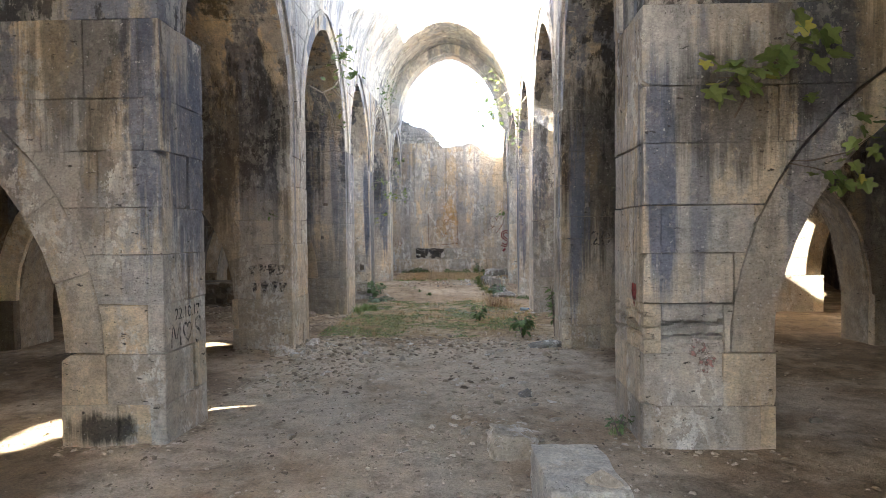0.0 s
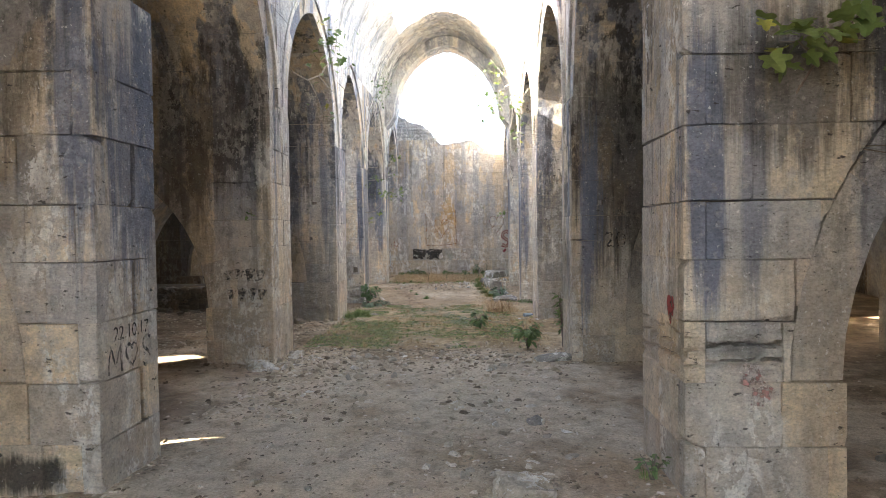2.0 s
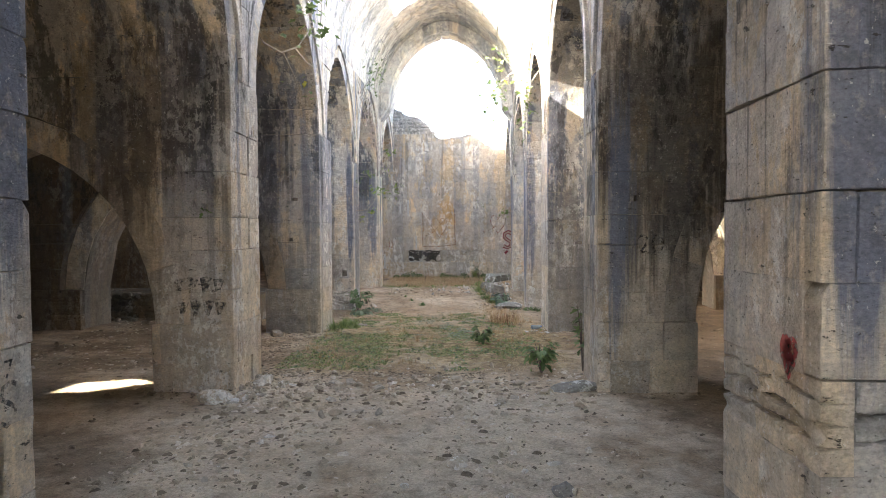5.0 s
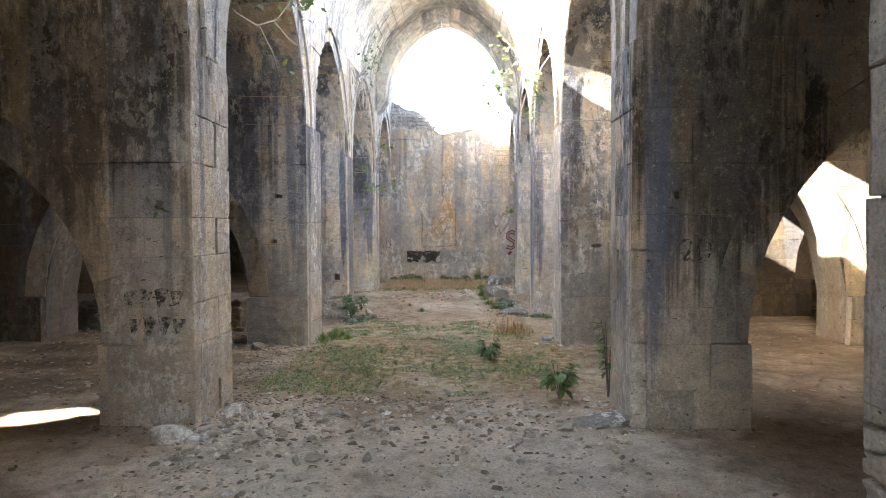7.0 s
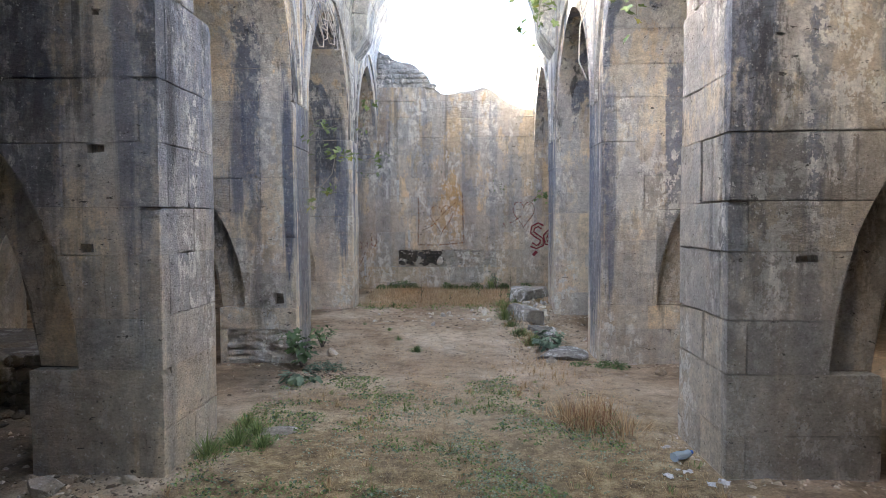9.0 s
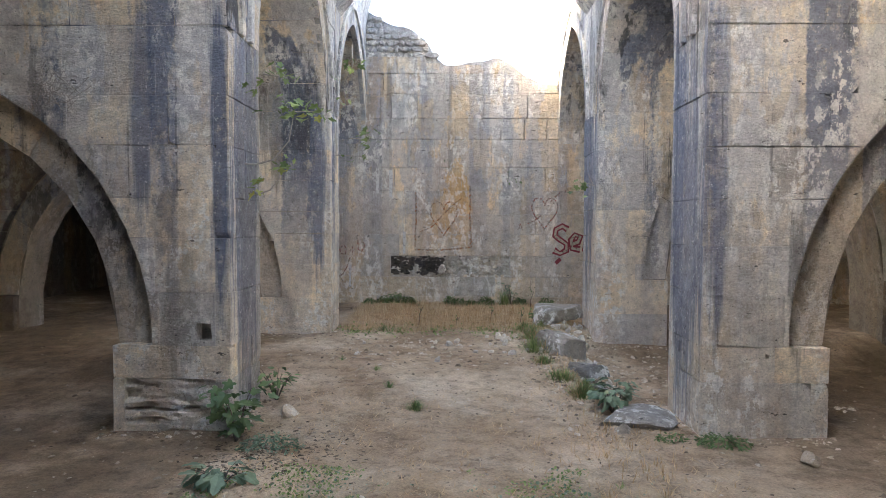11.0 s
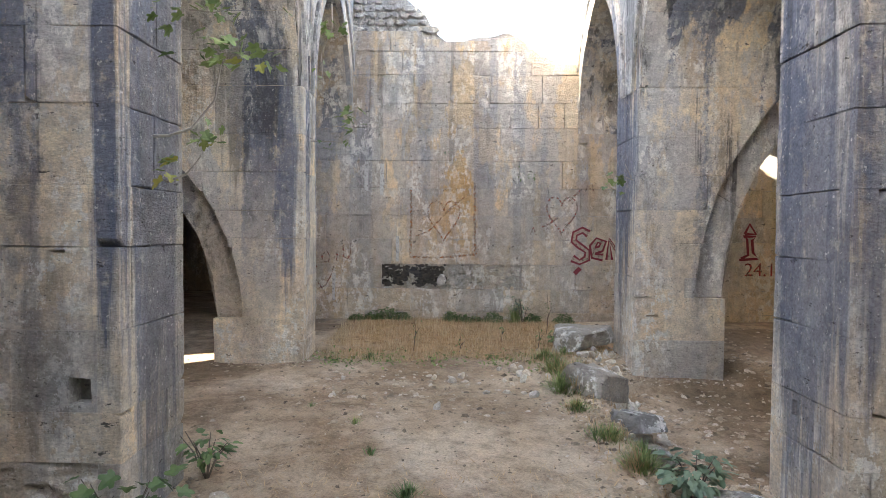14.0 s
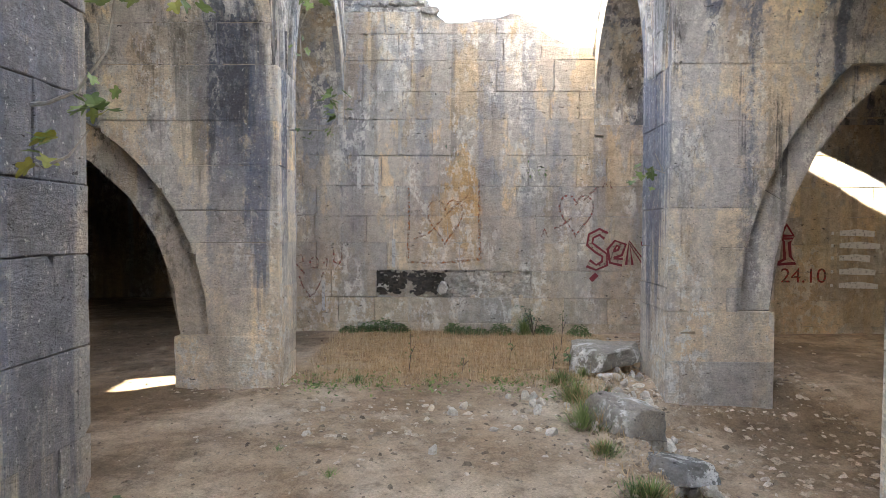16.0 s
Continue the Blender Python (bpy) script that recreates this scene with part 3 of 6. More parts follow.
def cross_wall(k, side):
    """A pier of the nave with the wall and the two arches that run from it across the aisles."""
    left = side < 0
    row = PIERS[k]
    inner, jamb, ledge, radius = (row[0], row[1], row[4], row[6]) if left else (row[2], row[3], row[5], row[7])
    y0 = front_of(k)
    deep = deep_of(k, side)
    half = 1.75 if (k, side) == (5, -1) else HALF
    OUTER = WEST if left else EAST
    jambs = (jamb,) if left else (jamb, jamb + 2 * half + 1.4)
    mat = {2: STONE_WARM if left else STONE_DARK, 3: STONE if left else STONE_MID, 4: STONE_LIGHT, 5: STONE_LIGHT}.get(k, STONE)
    ring_mat = STONE_DARK if k in (3, 4) or (k, side) == (5, -1) else mat
    name = "pier_wall_%d_%s" % (k + 2, "west" if left else "east")
    core = extruded(comb_outline(inner + 0.05, jambs, ledge, radius, SPRING, OUTER, half), lambda u, v, w: Vector((side * u, y0 + FACE + w, v)), deep - FACE)
    ob = structure(name, core, MORTAR if k > 0 else mat, "weathered limestone pier with pointed arches across the aisle", "pier")
    if k < 1:
        return ob
    seed = random.Random(k * 10 + (1 if left else 2))
    joints = [0.0, 0.50, 0.87, 1.21, 1.60, 1.94, 2.35, 2.75, SPRING]
    joints = [z if i in (0, 8) else z + seed.uniform(-0.03, 0.03) for i, z in enumerate(joints)]
    joints[2] = ledge
    place = lambda u, v, w: Vector((side * u, y0 + w, v))
    nave = lambda u, v, w: Vector((side * (inner + w), y0 + u, v))
    for c, (z0, z1) in enumerate(zip(joints, joints[1:])):
        quoin = c % 2 == 0
        g = 0.0012
        # the face towards the nave
        bounds = [0.0 if quoin else FACE + g] + ([rng.uniform(0.35, 0.6)] if rng.random() < 0.4 else []) + [deep]
        slit = next((p for cc, p in SLITS.get((k, side), ()) if cc == c), None)
        if slit:
            bounds = [bounds[0], slit, deep]
        for a, b in zip(bounds, bounds[1:]):
            a, b = (a + 0.02 if a == slit else a), (b - 0.02 if b == slit else b)
            if (k, side) == (4, 1) and a < 0.47 < b and z0 < 0.72 and z1 > 0.76:
                holed_block(ob, a + g, b - g, z0 + g, z1 - g, (0.47, min(0.70, z1 - 0.06), 0.13, 0.09), nave, 0.05 if a > FACE else FACE, mat)
                continue
            if (k, side, c) == (1, 1, 2):
                eroded_block(ob, a + g, b - g, z0 + g, z1 - g, nave, 0.05 if a > FACE else FACE, mat, 0.03, 7.0, cracks=((0.80, 0.008), (0.55, 0.017), (0.3, 0.012)))
                continue
            block(ob, [(a + g, z0 + g), (b - g, z0 + g), (b - g, z1 - g), (a + g, z1 - g)], nave, 0.05 if a > FACE else FACE, mat)
        g = 0.0036 if k == 1 else 0.0028 if k == 2 else 0.0023
        # the face towards the entrance
        start = inner + (FACE + g if quoin else 0.0)
        low = z1 <= ledge + 0.01
        def stop(z, j=jamb):
            return j if low else j - RING + arch_inset(z - ledge, radius + RING)
        def resume(z, j=jamb):
            return j + 2 * half + (0 if low else RING - arch_inset(z - ledge, radius + RING))
        second = jambs[-1]
        apex1, apex2 = jamb + half, second + half
        if left:
            spans = [(start, apex1, lambda z: -99, stop), (apex1, OUTER, resume, lambda z: 99)]
        else:
            spans = [(start, apex1, lambda z: -99, stop), (apex1, apex2, resume, lambda z: stop(z, second)), (apex2, OUTER, lambda z: resume(z, second), lambda z: 99)]
        for lo, hi, f0, f1 in spans:
            first = lo
            face = mat if lo == start else STONE_SHADE if left or k > 3 else STONE_DARK   # darker stone deeper in the aisles puts their shade into the colour
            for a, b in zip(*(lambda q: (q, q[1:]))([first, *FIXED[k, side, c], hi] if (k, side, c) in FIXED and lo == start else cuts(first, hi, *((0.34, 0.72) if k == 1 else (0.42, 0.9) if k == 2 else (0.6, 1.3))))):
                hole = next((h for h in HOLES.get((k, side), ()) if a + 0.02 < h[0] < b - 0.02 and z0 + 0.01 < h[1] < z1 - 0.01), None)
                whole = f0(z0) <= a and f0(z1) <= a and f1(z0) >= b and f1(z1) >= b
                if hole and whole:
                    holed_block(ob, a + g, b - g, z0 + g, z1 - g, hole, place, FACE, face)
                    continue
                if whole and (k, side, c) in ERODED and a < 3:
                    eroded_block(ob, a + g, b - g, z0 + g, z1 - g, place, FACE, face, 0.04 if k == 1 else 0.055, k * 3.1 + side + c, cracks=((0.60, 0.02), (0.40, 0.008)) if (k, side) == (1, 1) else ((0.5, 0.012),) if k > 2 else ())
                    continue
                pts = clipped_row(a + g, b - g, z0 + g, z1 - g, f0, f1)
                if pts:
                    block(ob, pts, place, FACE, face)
    # the first courses of the vault that springs from this face
    if k > 1:
        rad = vault_radius(front_of(k - 1) + deep_of(k - 1, side), y0)
        foot = lambda u, v, w: Vector((side * u, y0 - arch_inset(v - SPRING, rad) - 0.006 + w, v))
        begin = max(inner, PIERS[k - 1][0] if left else PIERS[k - 1][2]) + 0.01
        rows = [SPRING, 3.68, 4.06, 4.42, 4.75]
        for z0, z1 in zip(rows, rows[1:]):
            q = cuts(begin, 7.0, 0.6, 1.3)
            for a, b in zip(q, q[1:]):
                zm = (z0 + z1) / 2
                block(ob, [(a + 0.002, z0 + 0.002), (b - 0.002, z0 + 0.002), (b - 0.002, zm), (b - 0.002, z1 - 0.002), (a + 0.002, z1 - 0.002), (a + 0.002, zm)], foot, 0.06, mat)
    # voussoirs of the recessed ring
    back = {1: 0.045, 2: 0.06}.get(k, 0.105)
    ring = lambda u, v, w: Vector((side * u, y0 + back + w, v))
    for j in jambs:
        total = math.acos((radius - half) / radius)
        count = 3 if k > 2 else 5
        for mirrored in (0, 1):
            for i in range(count):
                a0, a1 = total * i / count + 0.0008, total * (i + 1) / count - 0.0008
                cx = j + radius
                pts = []
                outer_total = math.acos((radius - half) / (radius + RING))
                b0, b1 = outer_total * i / count + 0.0006, outer_total * (i + 1) / count - 0.0006
                for ang in (a0, (a0 + a1) / 2, a1):
                    pts.append((cx - radius * math.cos(ang), ledge + radius * math.sin(ang)))
                for ang in (b1, (b0 + b1) / 2, b0):
                    pts.append((cx - (radius + RING - (0.028 if k == 1 else 0.016)) * math.cos(ang), ledge + (radius + RING - (0.028 if k == 1 else 0.016)) * math.sin(ang)))
                if mirrored:
                    pts = [(2 * (j + half) - u, v) for u, v in pts][::-1]
                block(ob, pts, ring, FACE - back, ring_mat, 0.004, name="voussoir")
    return ob


def bay_vault(k, side):
    """The barrel vault over the aisle bay behind pier k, with its masonry up to the roof."""
    y0 = front_of(k) + deep_of(k, side)
    y1 = front_of(k + 1) if k < 5 else END
    inner = (PIERS[k][0] if side < 0 else PIERS[k][2])
    if k < 5:
        nxt = PIERS[k + 1][0] if side < 0 else PIERS[k + 1][2]
    else:
        nxt = inner
    inner = max(inner, nxt)
    OUTER = WEST if side < 0 else EAST
    lo, hi = y0 - 0.36, (y1 + 0.36 if k < 5 else END)
    pts = [(lo, ROOF), (lo, SPRING)]
    for i in range(41):
        y = (y0 + y1) / 2 - (y1 - y0) / 2 * math.cos(math.pi * i / 40)
        pts.append((y, vault_z(y, y0, y1)))
    pts += [(hi, SPRING), (hi, ROOF)]
    bm = extruded(pts, lambda u, v, w: Vector((side * (inner + w), u, v)), OUTER - inner)
    # the darker stone also keeps the west aisles dim
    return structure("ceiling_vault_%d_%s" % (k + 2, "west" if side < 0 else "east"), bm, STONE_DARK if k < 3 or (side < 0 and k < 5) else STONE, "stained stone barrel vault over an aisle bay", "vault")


def top_of_end(x):
    """The broken top of the end wall."""
    line = [(-9, 6.0), (-2.3, 6.0), (-2.0, 5.85), (-1.6, 5.62), (-1.1, 5.45), (-0.82, 5.25), (-0.70, 4.98), (-0.45, 4.78), (0.1, 4.85), (0.5, 4.95), (0.75, 4.85), (1.0, 4.6), (1.3, 4.5), (1.6, 4.35), (1.95, 4.5), (2.2, 6.0), (12, 6.0)]
    for (a, za), (b, zb) in zip(line, line[1:]):
        if a <= x <= b:
            return za + (zb - za) * (x - a) / (b - a)
    return 6.0


def end_wall():
    """The end wall: a rubble core with a facing of dressed courses, partly robbed near the ground and broken at the top."""
    bm = bmesh.new()
    xs = [-2.85 + (2.85 + EAST) * i / 170 for i in range(171)]
    rough = [0.05 * noise.noise((x * 4, 1.5, 0.2)) if abs(x) < 2.2 else 0 for x in xs]
    for (a, ra), (b, rb) in zip(zip(xs, rough), zip(xs[1:], rough[1:])):
        za, zb = top_of_end(a) + ra, top_of_end(b) + rb
        v = [bm.verts.new(c) for c in ((a, END + 0.07, -0.4), (b, END + 0.07, -0.4), (b, END + 0.07, zb), (a, END + 0.07, za), (a, END + 0.9, za - 0.1), (b, END + 0.9, zb - 0.1), (b, END + 0.9, -0.4), (a, END + 0.9, -0.4))]
        bm.faces.new(v[:4])
        bm.faces.new((v[3], v[2], v[5], v[4]))
        bm.faces.new(v[4:])
    bmesh.ops.remove_doubles(bm, verts=bm.verts[:], dist=0.0005)
    ob = structure("wall_end", bm, RUBBLE, "ruined limestone end wall with stained courses and a broken top", "wall")
    place = lambda u, v, w: Vector((u, END + w, v))
    joints = [0.0, 0.38, 0.76, 1.16, 1.57, 1.96, 2.40, 2.85, 3.38, 3.78, 4.24, 4.62, 4.95]
    g = 0.0014
    for c, (z0, z1) in enumerate(zip(joints, joints[1:])):
        for a, b in zip(*(lambda q: (q, q[1:]))(cuts(-2.85, EAST, 0.34, 0.85))):
            if c == 2 and -1.75 < (a + b) / 2 < 0.75:
                continue
            t = min(z1, top_of_end(a) - 0.05, top_of_end(b) - 0.02)
            if t - z0 < 0.09:
                continue
            hole = next((h for h in ((0.322, 3.165, 0.06, 0.03), (1.74, 3.13, 0.13, 0.05), (1.19, 2.165, 0.05, 0.03), (0.78, 1.37, 0.07, 0.03), (-1.3, 3.5, 0.06, 0.03), (-0.2, 2.5, 0.03, 0.03), (0.02, 2.47, 0.03, 0.03)) if a + 0.05 < h[0] < b - 0.05 and z0 + 0.02 < h[1] < t - 0.02), None)
            if hole:
                holed_block(ob, a + g, b - g, z0 + g, t - g, hole, place, 0.08, STONE_BACK)
            else:
                block(ob, [(a + g, z0 + g), (b - g, z0 + g), (b - g, t - g), (a + g, t - g)], place, 0.08, STONE_BACK, 0.004, 0.003)
    # small rough stones of the core: in the robbed course and on the broken top
    def rough_stone(x, z, w, h, out, material):
        pts = [(x + w * 0.5 * math.cos(a + rng.uniform(-0.3, 0.3)) * rng.uniform(0.8, 1.15), z + h * 0.5 * math.sin(a) * rng.uniform(0.8, 1.15)) for a in [6.283 * i / 7 for i in range(7)]]
        block(ob, pts, lambda u, v, q: Vector((u, END + 0.07 - out + q, v)), out + 0.04, material, 0.0, 0.025, "rubble_stone")
    eroded_block(ob, -1.74, 0.76, 0.762, 1.158, lambda u, v, w: Vector((u, END + 0.006 + w, v)), 0.15, RUBBLE, 0.06, 2.3, True)
    for lo, hi, count in ((-1.70, -1.06, 260), (-1.04, -0.46, 230)):
        # black stones of the core, in two ragged heaps, for the dark of deep hollows
        for _ in range(count):
            x, z = rng.uniform(lo, hi), rng.uniform(0.80, 1.15)
            edge = min(x - lo, hi - x) + 0.10 * noise.noise((x * 5, z * 6, 2.0))
            if edge > 0.02 and z > 0.83 + 0.14 * noise.noise((x * 6, 4.0, 1.0)):
                rough_stone(x, z, rng.uniform(0.04, 0.12), rng.uniform(0.03, 0.08), rng.uniform(0.045, 0.062), HOLLOW_BLACK)
    for a in (-1.62, -1.12, -1.06, -0.97, -0.93, -0.48, -0.3, 0.1, 0.5):
        rough_stone(a + rng.uniform(-0.03, 0.03), rng.uniform(0.78, 0.86), rng.uniform(0.05, 0.12), rng.uniform(0.04, 0.08), rng.uniform(0.04, 0.06), RUBBLE)
    for _ in range(46):
        # crumbled upper edge and loose core stones in the grey stretch
        x = rng.uniform(-1.72, 0.8)
        rough_stone(x, rng.choice((1.13, 1.16, 1.18, 0.79, 0.77)) + rng.uniform(-0.02, 0.03), rng.uniform(0.05, 0.16), rng.uniform(0.03, 0.08), rng.uniform(0.045, 0.075), STONE_BACK if rng.random() < 0.6 else RUBBLE)
    for _ in range(40):
        rough_stone(rng.uniform(-0.45, 0.75), rng.uniform(0.82, 1.12), rng.uniform(0.04, 0.14), rng.uniform(0.03, 0.09), rng.uniform(0.03, 0.07), RUBBLE)
    rough_stone(-0.53, 0.90, 0.19, 0.20, 0.15, STONE_PALE)
    z = 4.98
    while z < 5.9:
        x = -2.3
        while x < -0.75:
            w = rng.uniform(0.10, 0.30)
            if top_of_end(x + w / 2) > z + 0.05:
                rough_stone(x + w / 2, z, w * 1.05, rng.uniform(0.09, 0.14), rng.uniform(0.01, 0.07), RUBBLE)
            x += w
        z += 0.115
    return ob


def ground():
    bm = bmesh.new()
    xs = [-400, -90, -30, -16] + [-12 + 0.25 * i for i in range(38)] + [-2.55 + 0.075 * i for i in range(88)] + [4.1 + 0.25 * i for i in range(33)] + [16, 30, 90, 400]
    ys = [-400, -90, -30, -12] + [-8 + 0.25 * i for i in range(39)] + [1.7 + 0.09 * i for i in range(246)] + [24 + 0.3 * i for i in range(18)] + [30, 90, 400]
    grid = [[bm.verts.new((x, y, floor_z(x, y))) for x in xs] for y in ys]
    for a, b in zip(grid, grid[1:]):
        for i in range(len(xs) - 1):
            bm.faces.new((a[i], a[i + 1], b[i + 1], b[i]))
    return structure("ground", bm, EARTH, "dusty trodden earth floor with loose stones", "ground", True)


ground()
for side in (-1, 1):
    for k in range(-1, 6):
        cross_wall(k, side)
        bay_vault(k, side)
end_wall()


def box(x0, x1, y0, y1, z0, z1):
    bm = bmesh.new()
    bmesh.ops.create_cube(bm, size=1)
    for v in bm.verts:
        v.co = ((x0 + x1) / 2 + v.co.x * (x1 - x0), (y0 + y1) / 2 + v.co.y * (y1 - y0), (z0 + z1) / 2 + v.co.z * (z1 - z0))
    return bm


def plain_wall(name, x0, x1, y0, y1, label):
    return structure(name, box(x0, x1, y0, y1, -0.4, ROOF), STONE_SHADE, label, "wall")


plain_wall("wall_east", EAST, EAST + 0.8, -2, END + 0.9, "plain outer wall, aisle shade put into its dark stone")

# Unseen walls added behind the view to keep skylight out of the aisles.
for side, far in ((-1, WEST), (1, EAST)):
    x0, x1 = sorted((side * 2.6, side * (far + 0.8)))
    structure("wall_south_%s" % ("west" if side < 0 else "east"), box(x0, x1, front_of(-1) - 0.9, front_of(-1) - 0.1, -0.4, ROOF), STONE_SHADE, "unseen wall added to keep skylight out of the aisle", "wall")


def west_wall():
    """The outer wall with a small pointed window high in each bay and a breach near the end."""
    holes = []
    for k in range(-1, 5):
        mid = front_of(k) + DEEP + (BAY - DEEP) / 2
        if k == 0:
            holes.append((mid - 0.5, mid - 0.2, 3.72, 4.14))
            holes.append((mid - 0.2, mid + 0.55, 3.72, 5.3))
        elif k in (1, 4):
            holes.append((mid - 0.28, mid + 0.28, 3.42, 4.05))
    holes.append((19.32, 19.62, 1.75, 2.85))
    ys = sorted({-2.0, END + 0.9, *[h[0] for h in holes], *[h[1] for h in holes]})
    bm = bmesh.new()
    for a, b in zip(ys, ys[1:]):
        here = [h for h in holes if h[0] <= a and h[1] >= b]
        strips = [(-0.4, ROOF)] if not here else [(-0.4, here[0][2]), (here[0][3], ROOF)]
        for z0, z1 in strips:
            piece = box(-WEST - 0.3, -WEST, a, b, z0, z1)
            data = bpy.data.meshes.new("piece")
            piece.to_mesh(data)
            piece.free()
            bm.from_mesh(data)
            bpy.data.meshes.remove(data)
        if here and here[0][3] < 4.1:
            # pointed head
            (y0, y1, z0, z1), m = here[0], (a + b) / 2
            h = (z1 - z0) * 0.45
            for y in (y0, y1):
                v = [bm.verts.new((x, *c)) for x in (-WEST - 0.29, -WEST - 0.01) for c in ((y, z1 - h), (y, z1 + 0.02), (m, z1 + 0.02), ((y + m) / 2, z1 - h * 0.35))]
                bm.faces.new(v[:4])
                bm.faces.new(v[4:])
                bm.faces.new((v[0], v[3], v[7], v[4]))
                bm.faces.new((v[3], v[2], v[6], v[7]))
    bmesh.ops.recalc_face_normals(bm, faces=bm.faces[:])
    return structure("wall_west", bm, STONE_SHADE, "outer wall with small windows, aisle shade put into its dark stone", "wall")


west_wall()
# a chamber added behind the last west bay to make its opening dark
structure("wall_chamber_north", box(-WEST - 0.8, -2.05, 27.6, 28.2, -0.4, ROOF), STONE_SHADE, "dark wall of the chamber added behind the bay", "wall")
structure("wall_chamber_east", box(-2.86, -2.06, END + 0.91, 27.6, -0.4, ROOF), STONE_SHADE, "dark wall of the chamber added behind the bay", "wall")
structure("wall_chamber_west", box(-WEST - 0.8, -WEST, END + 0.9, 27.6, -0.4, ROOF), STONE_SHADE, "dark wall of the chamber added behind the bay", "wall")
structure("ceiling_chamber", box(-WEST, -2.86, END, 27.6, SPRING - 0.2, ROOF), STONE_SHADE, "low dark vault of the chamber added behind the bay", "ceiling")


# ---- nave vault ----
NAVE_SPRING, CROWN = 5.3, 7.53


def nave_x(y):
    """Inner faces of the nave at y."""
    ks = sorted(PIERS)
    at = [(front_of(k), -PIERS[k][0], PIERS[k][2]) for k in ks] + [(END, -2.0, 1.665)]
    for (a, l0, r0), (b, l1, r1) in zip(at, at[1:]):
        if a <= y <= b:
            f = (y - a) / (b - a)
            return l0 + (l1 - l0) * f, r0 + (r1 - r0) * f
    return (at[0][1], at[0][2]) if y < at[0][0] else (at[-1][1], at[-1][2])


def nave_arc(a, grow=0.0):
    """Point of the vault's outline: a from 0 (west springing) to 1 (east), as a share of the half span and a height."""
    u = -math.cos(math.pi * a)
    return u, math.sqrt(max(0, 1 - u * u)) * 0.86 + 0.14 * (1 - abs(u))


def arc_point(a, y, inset=0.0):
    l, r = nave_x(y)
    u, h = nave_arc(a)
    half = (r - l) / 2 - inset
    return Vector(((l + r) / 2 + u * half, y, NAVE_SPRING + h * (CROWN - NAVE_SPRING - inset)))


def vault_shell(bm, y0, y1, inset, thick, parts, rows, gap=0.0, wobble=0.0):
    """Stones of a barrel: parts round the arc and rows along y, each a wedge."""
    for i in range(parts):
        for j in range(rows):
            a0, a1 = i / parts + gap * 0.25, (i + 1) / parts - gap * 0.25
            off = wobble * rng.uniform(-1, 1)
            ya, yb = y0 + (y1 - y0) * j / rows + gap, y0 + (y1 - y0) * (j + 1) / rows - gap
            v = []
            for d in (inset + off, inset - thick):
                for a, y in ((a0, ya), (a1, ya), (a1, yb), (a0, yb)):
                    v.append(bm.verts.new(arc_point(a, y, d)))
            for f in ((0, 1, 2, 3), (7, 6, 5, 4), (0, 4, 5, 1), (1, 5, 6, 2), (2, 6, 7, 3), (3, 7, 4, 0)):
                bm.faces.new([v[q] for q in f])


bm = bmesh.new()
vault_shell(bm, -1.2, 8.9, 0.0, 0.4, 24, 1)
structure("ceiling_nave_vault", bm, STONE_SHADE, "standing stretch of the pointed nave vault, dark stone", "vault")
bm = bmesh.new()
vault_shell(bm, 17.85, 19.9, 0.0, 0.26, 25, 4, 0.004, 0.012)
vault_shell(bm, 17.87, 20.7, -0.03, 0.28, 25, 1)
structure("ceiling_vault_fragment", bm, STONE_PALE, "surviving band of dressed vault stones over the nave", "vault")
rib = structure("nave_rib_arch", extruded([(0, 0), (0.01, 0), (0.01, 0.01)], lambda u, v, w: Vector((u, 20.3 + w, 7.62 + v)), 0.01), STONE_PALE, "pointed stone rib arch carrying the vault band", "arch")
for i in range(21):
    bm = bmesh.new()
    a0, a1 = i / 21 + 0.001, (i + 1) / 21 - 0.001
    off = rng.uniform(-0.006, 0.006)
    v = []
    for d in (0.28 + off, 0.0):
        for a, y in ((a0, 19.92 + off), (a1, 19.92 + off), (a1, 20.72), (a0, 20.72)):
            v.append(bm.verts.new(arc_point(a, y, d)))
    for f in ((0, 1, 2, 3), (7, 6, 5, 4), (0, 4, 5, 1), (1, 5, 6, 2), (2, 6, 7, 3), (3, 7, 4, 0)):
        bm.faces.new([v[q] for q in f])
    bmesh.ops.recalc_face_normals(bm, faces=bm.faces[:])
    part("voussoir", bm, STONE_PALE, rib)


for side in (-1, 1):
    l, r = nave_x(20.3)
    x = l if side < 0 else r
    bm = extruded([(0, NAVE_SPRING + 0.02), (0.30, NAVE_SPRING + 0.02), (0.27, NAVE_SPRING - 0.10), (0.16, NAVE_SPRING - 0.26), (0, NAVE_SPRING - 0.45)], lambda u, v, w: Vector((x - side * (u - 0.02), 19.92 + w, v)), 0.8)
    part("corbel", bm, STONE_PALE, rib, "tapered stone corbel")


def haunch_top(y, side):
    ragged = 0.16 * noise.noise((y * 1.3, side * 4.0, 0.7)) + 0.07 * noise.noise((y * 5.0, side * 2.0, 3.7))
    if side < 0:
        base = 6.05 if y < 12.6 else 6.05 + 0.85 * min(1, (y - 12.6) / 3.0)
        if y > 20.8:
            base = 6.75 - 0.15 * (y - 20.8)
    else:
        base = 5.9 if y < 17 else 6.2
    return base + ragged


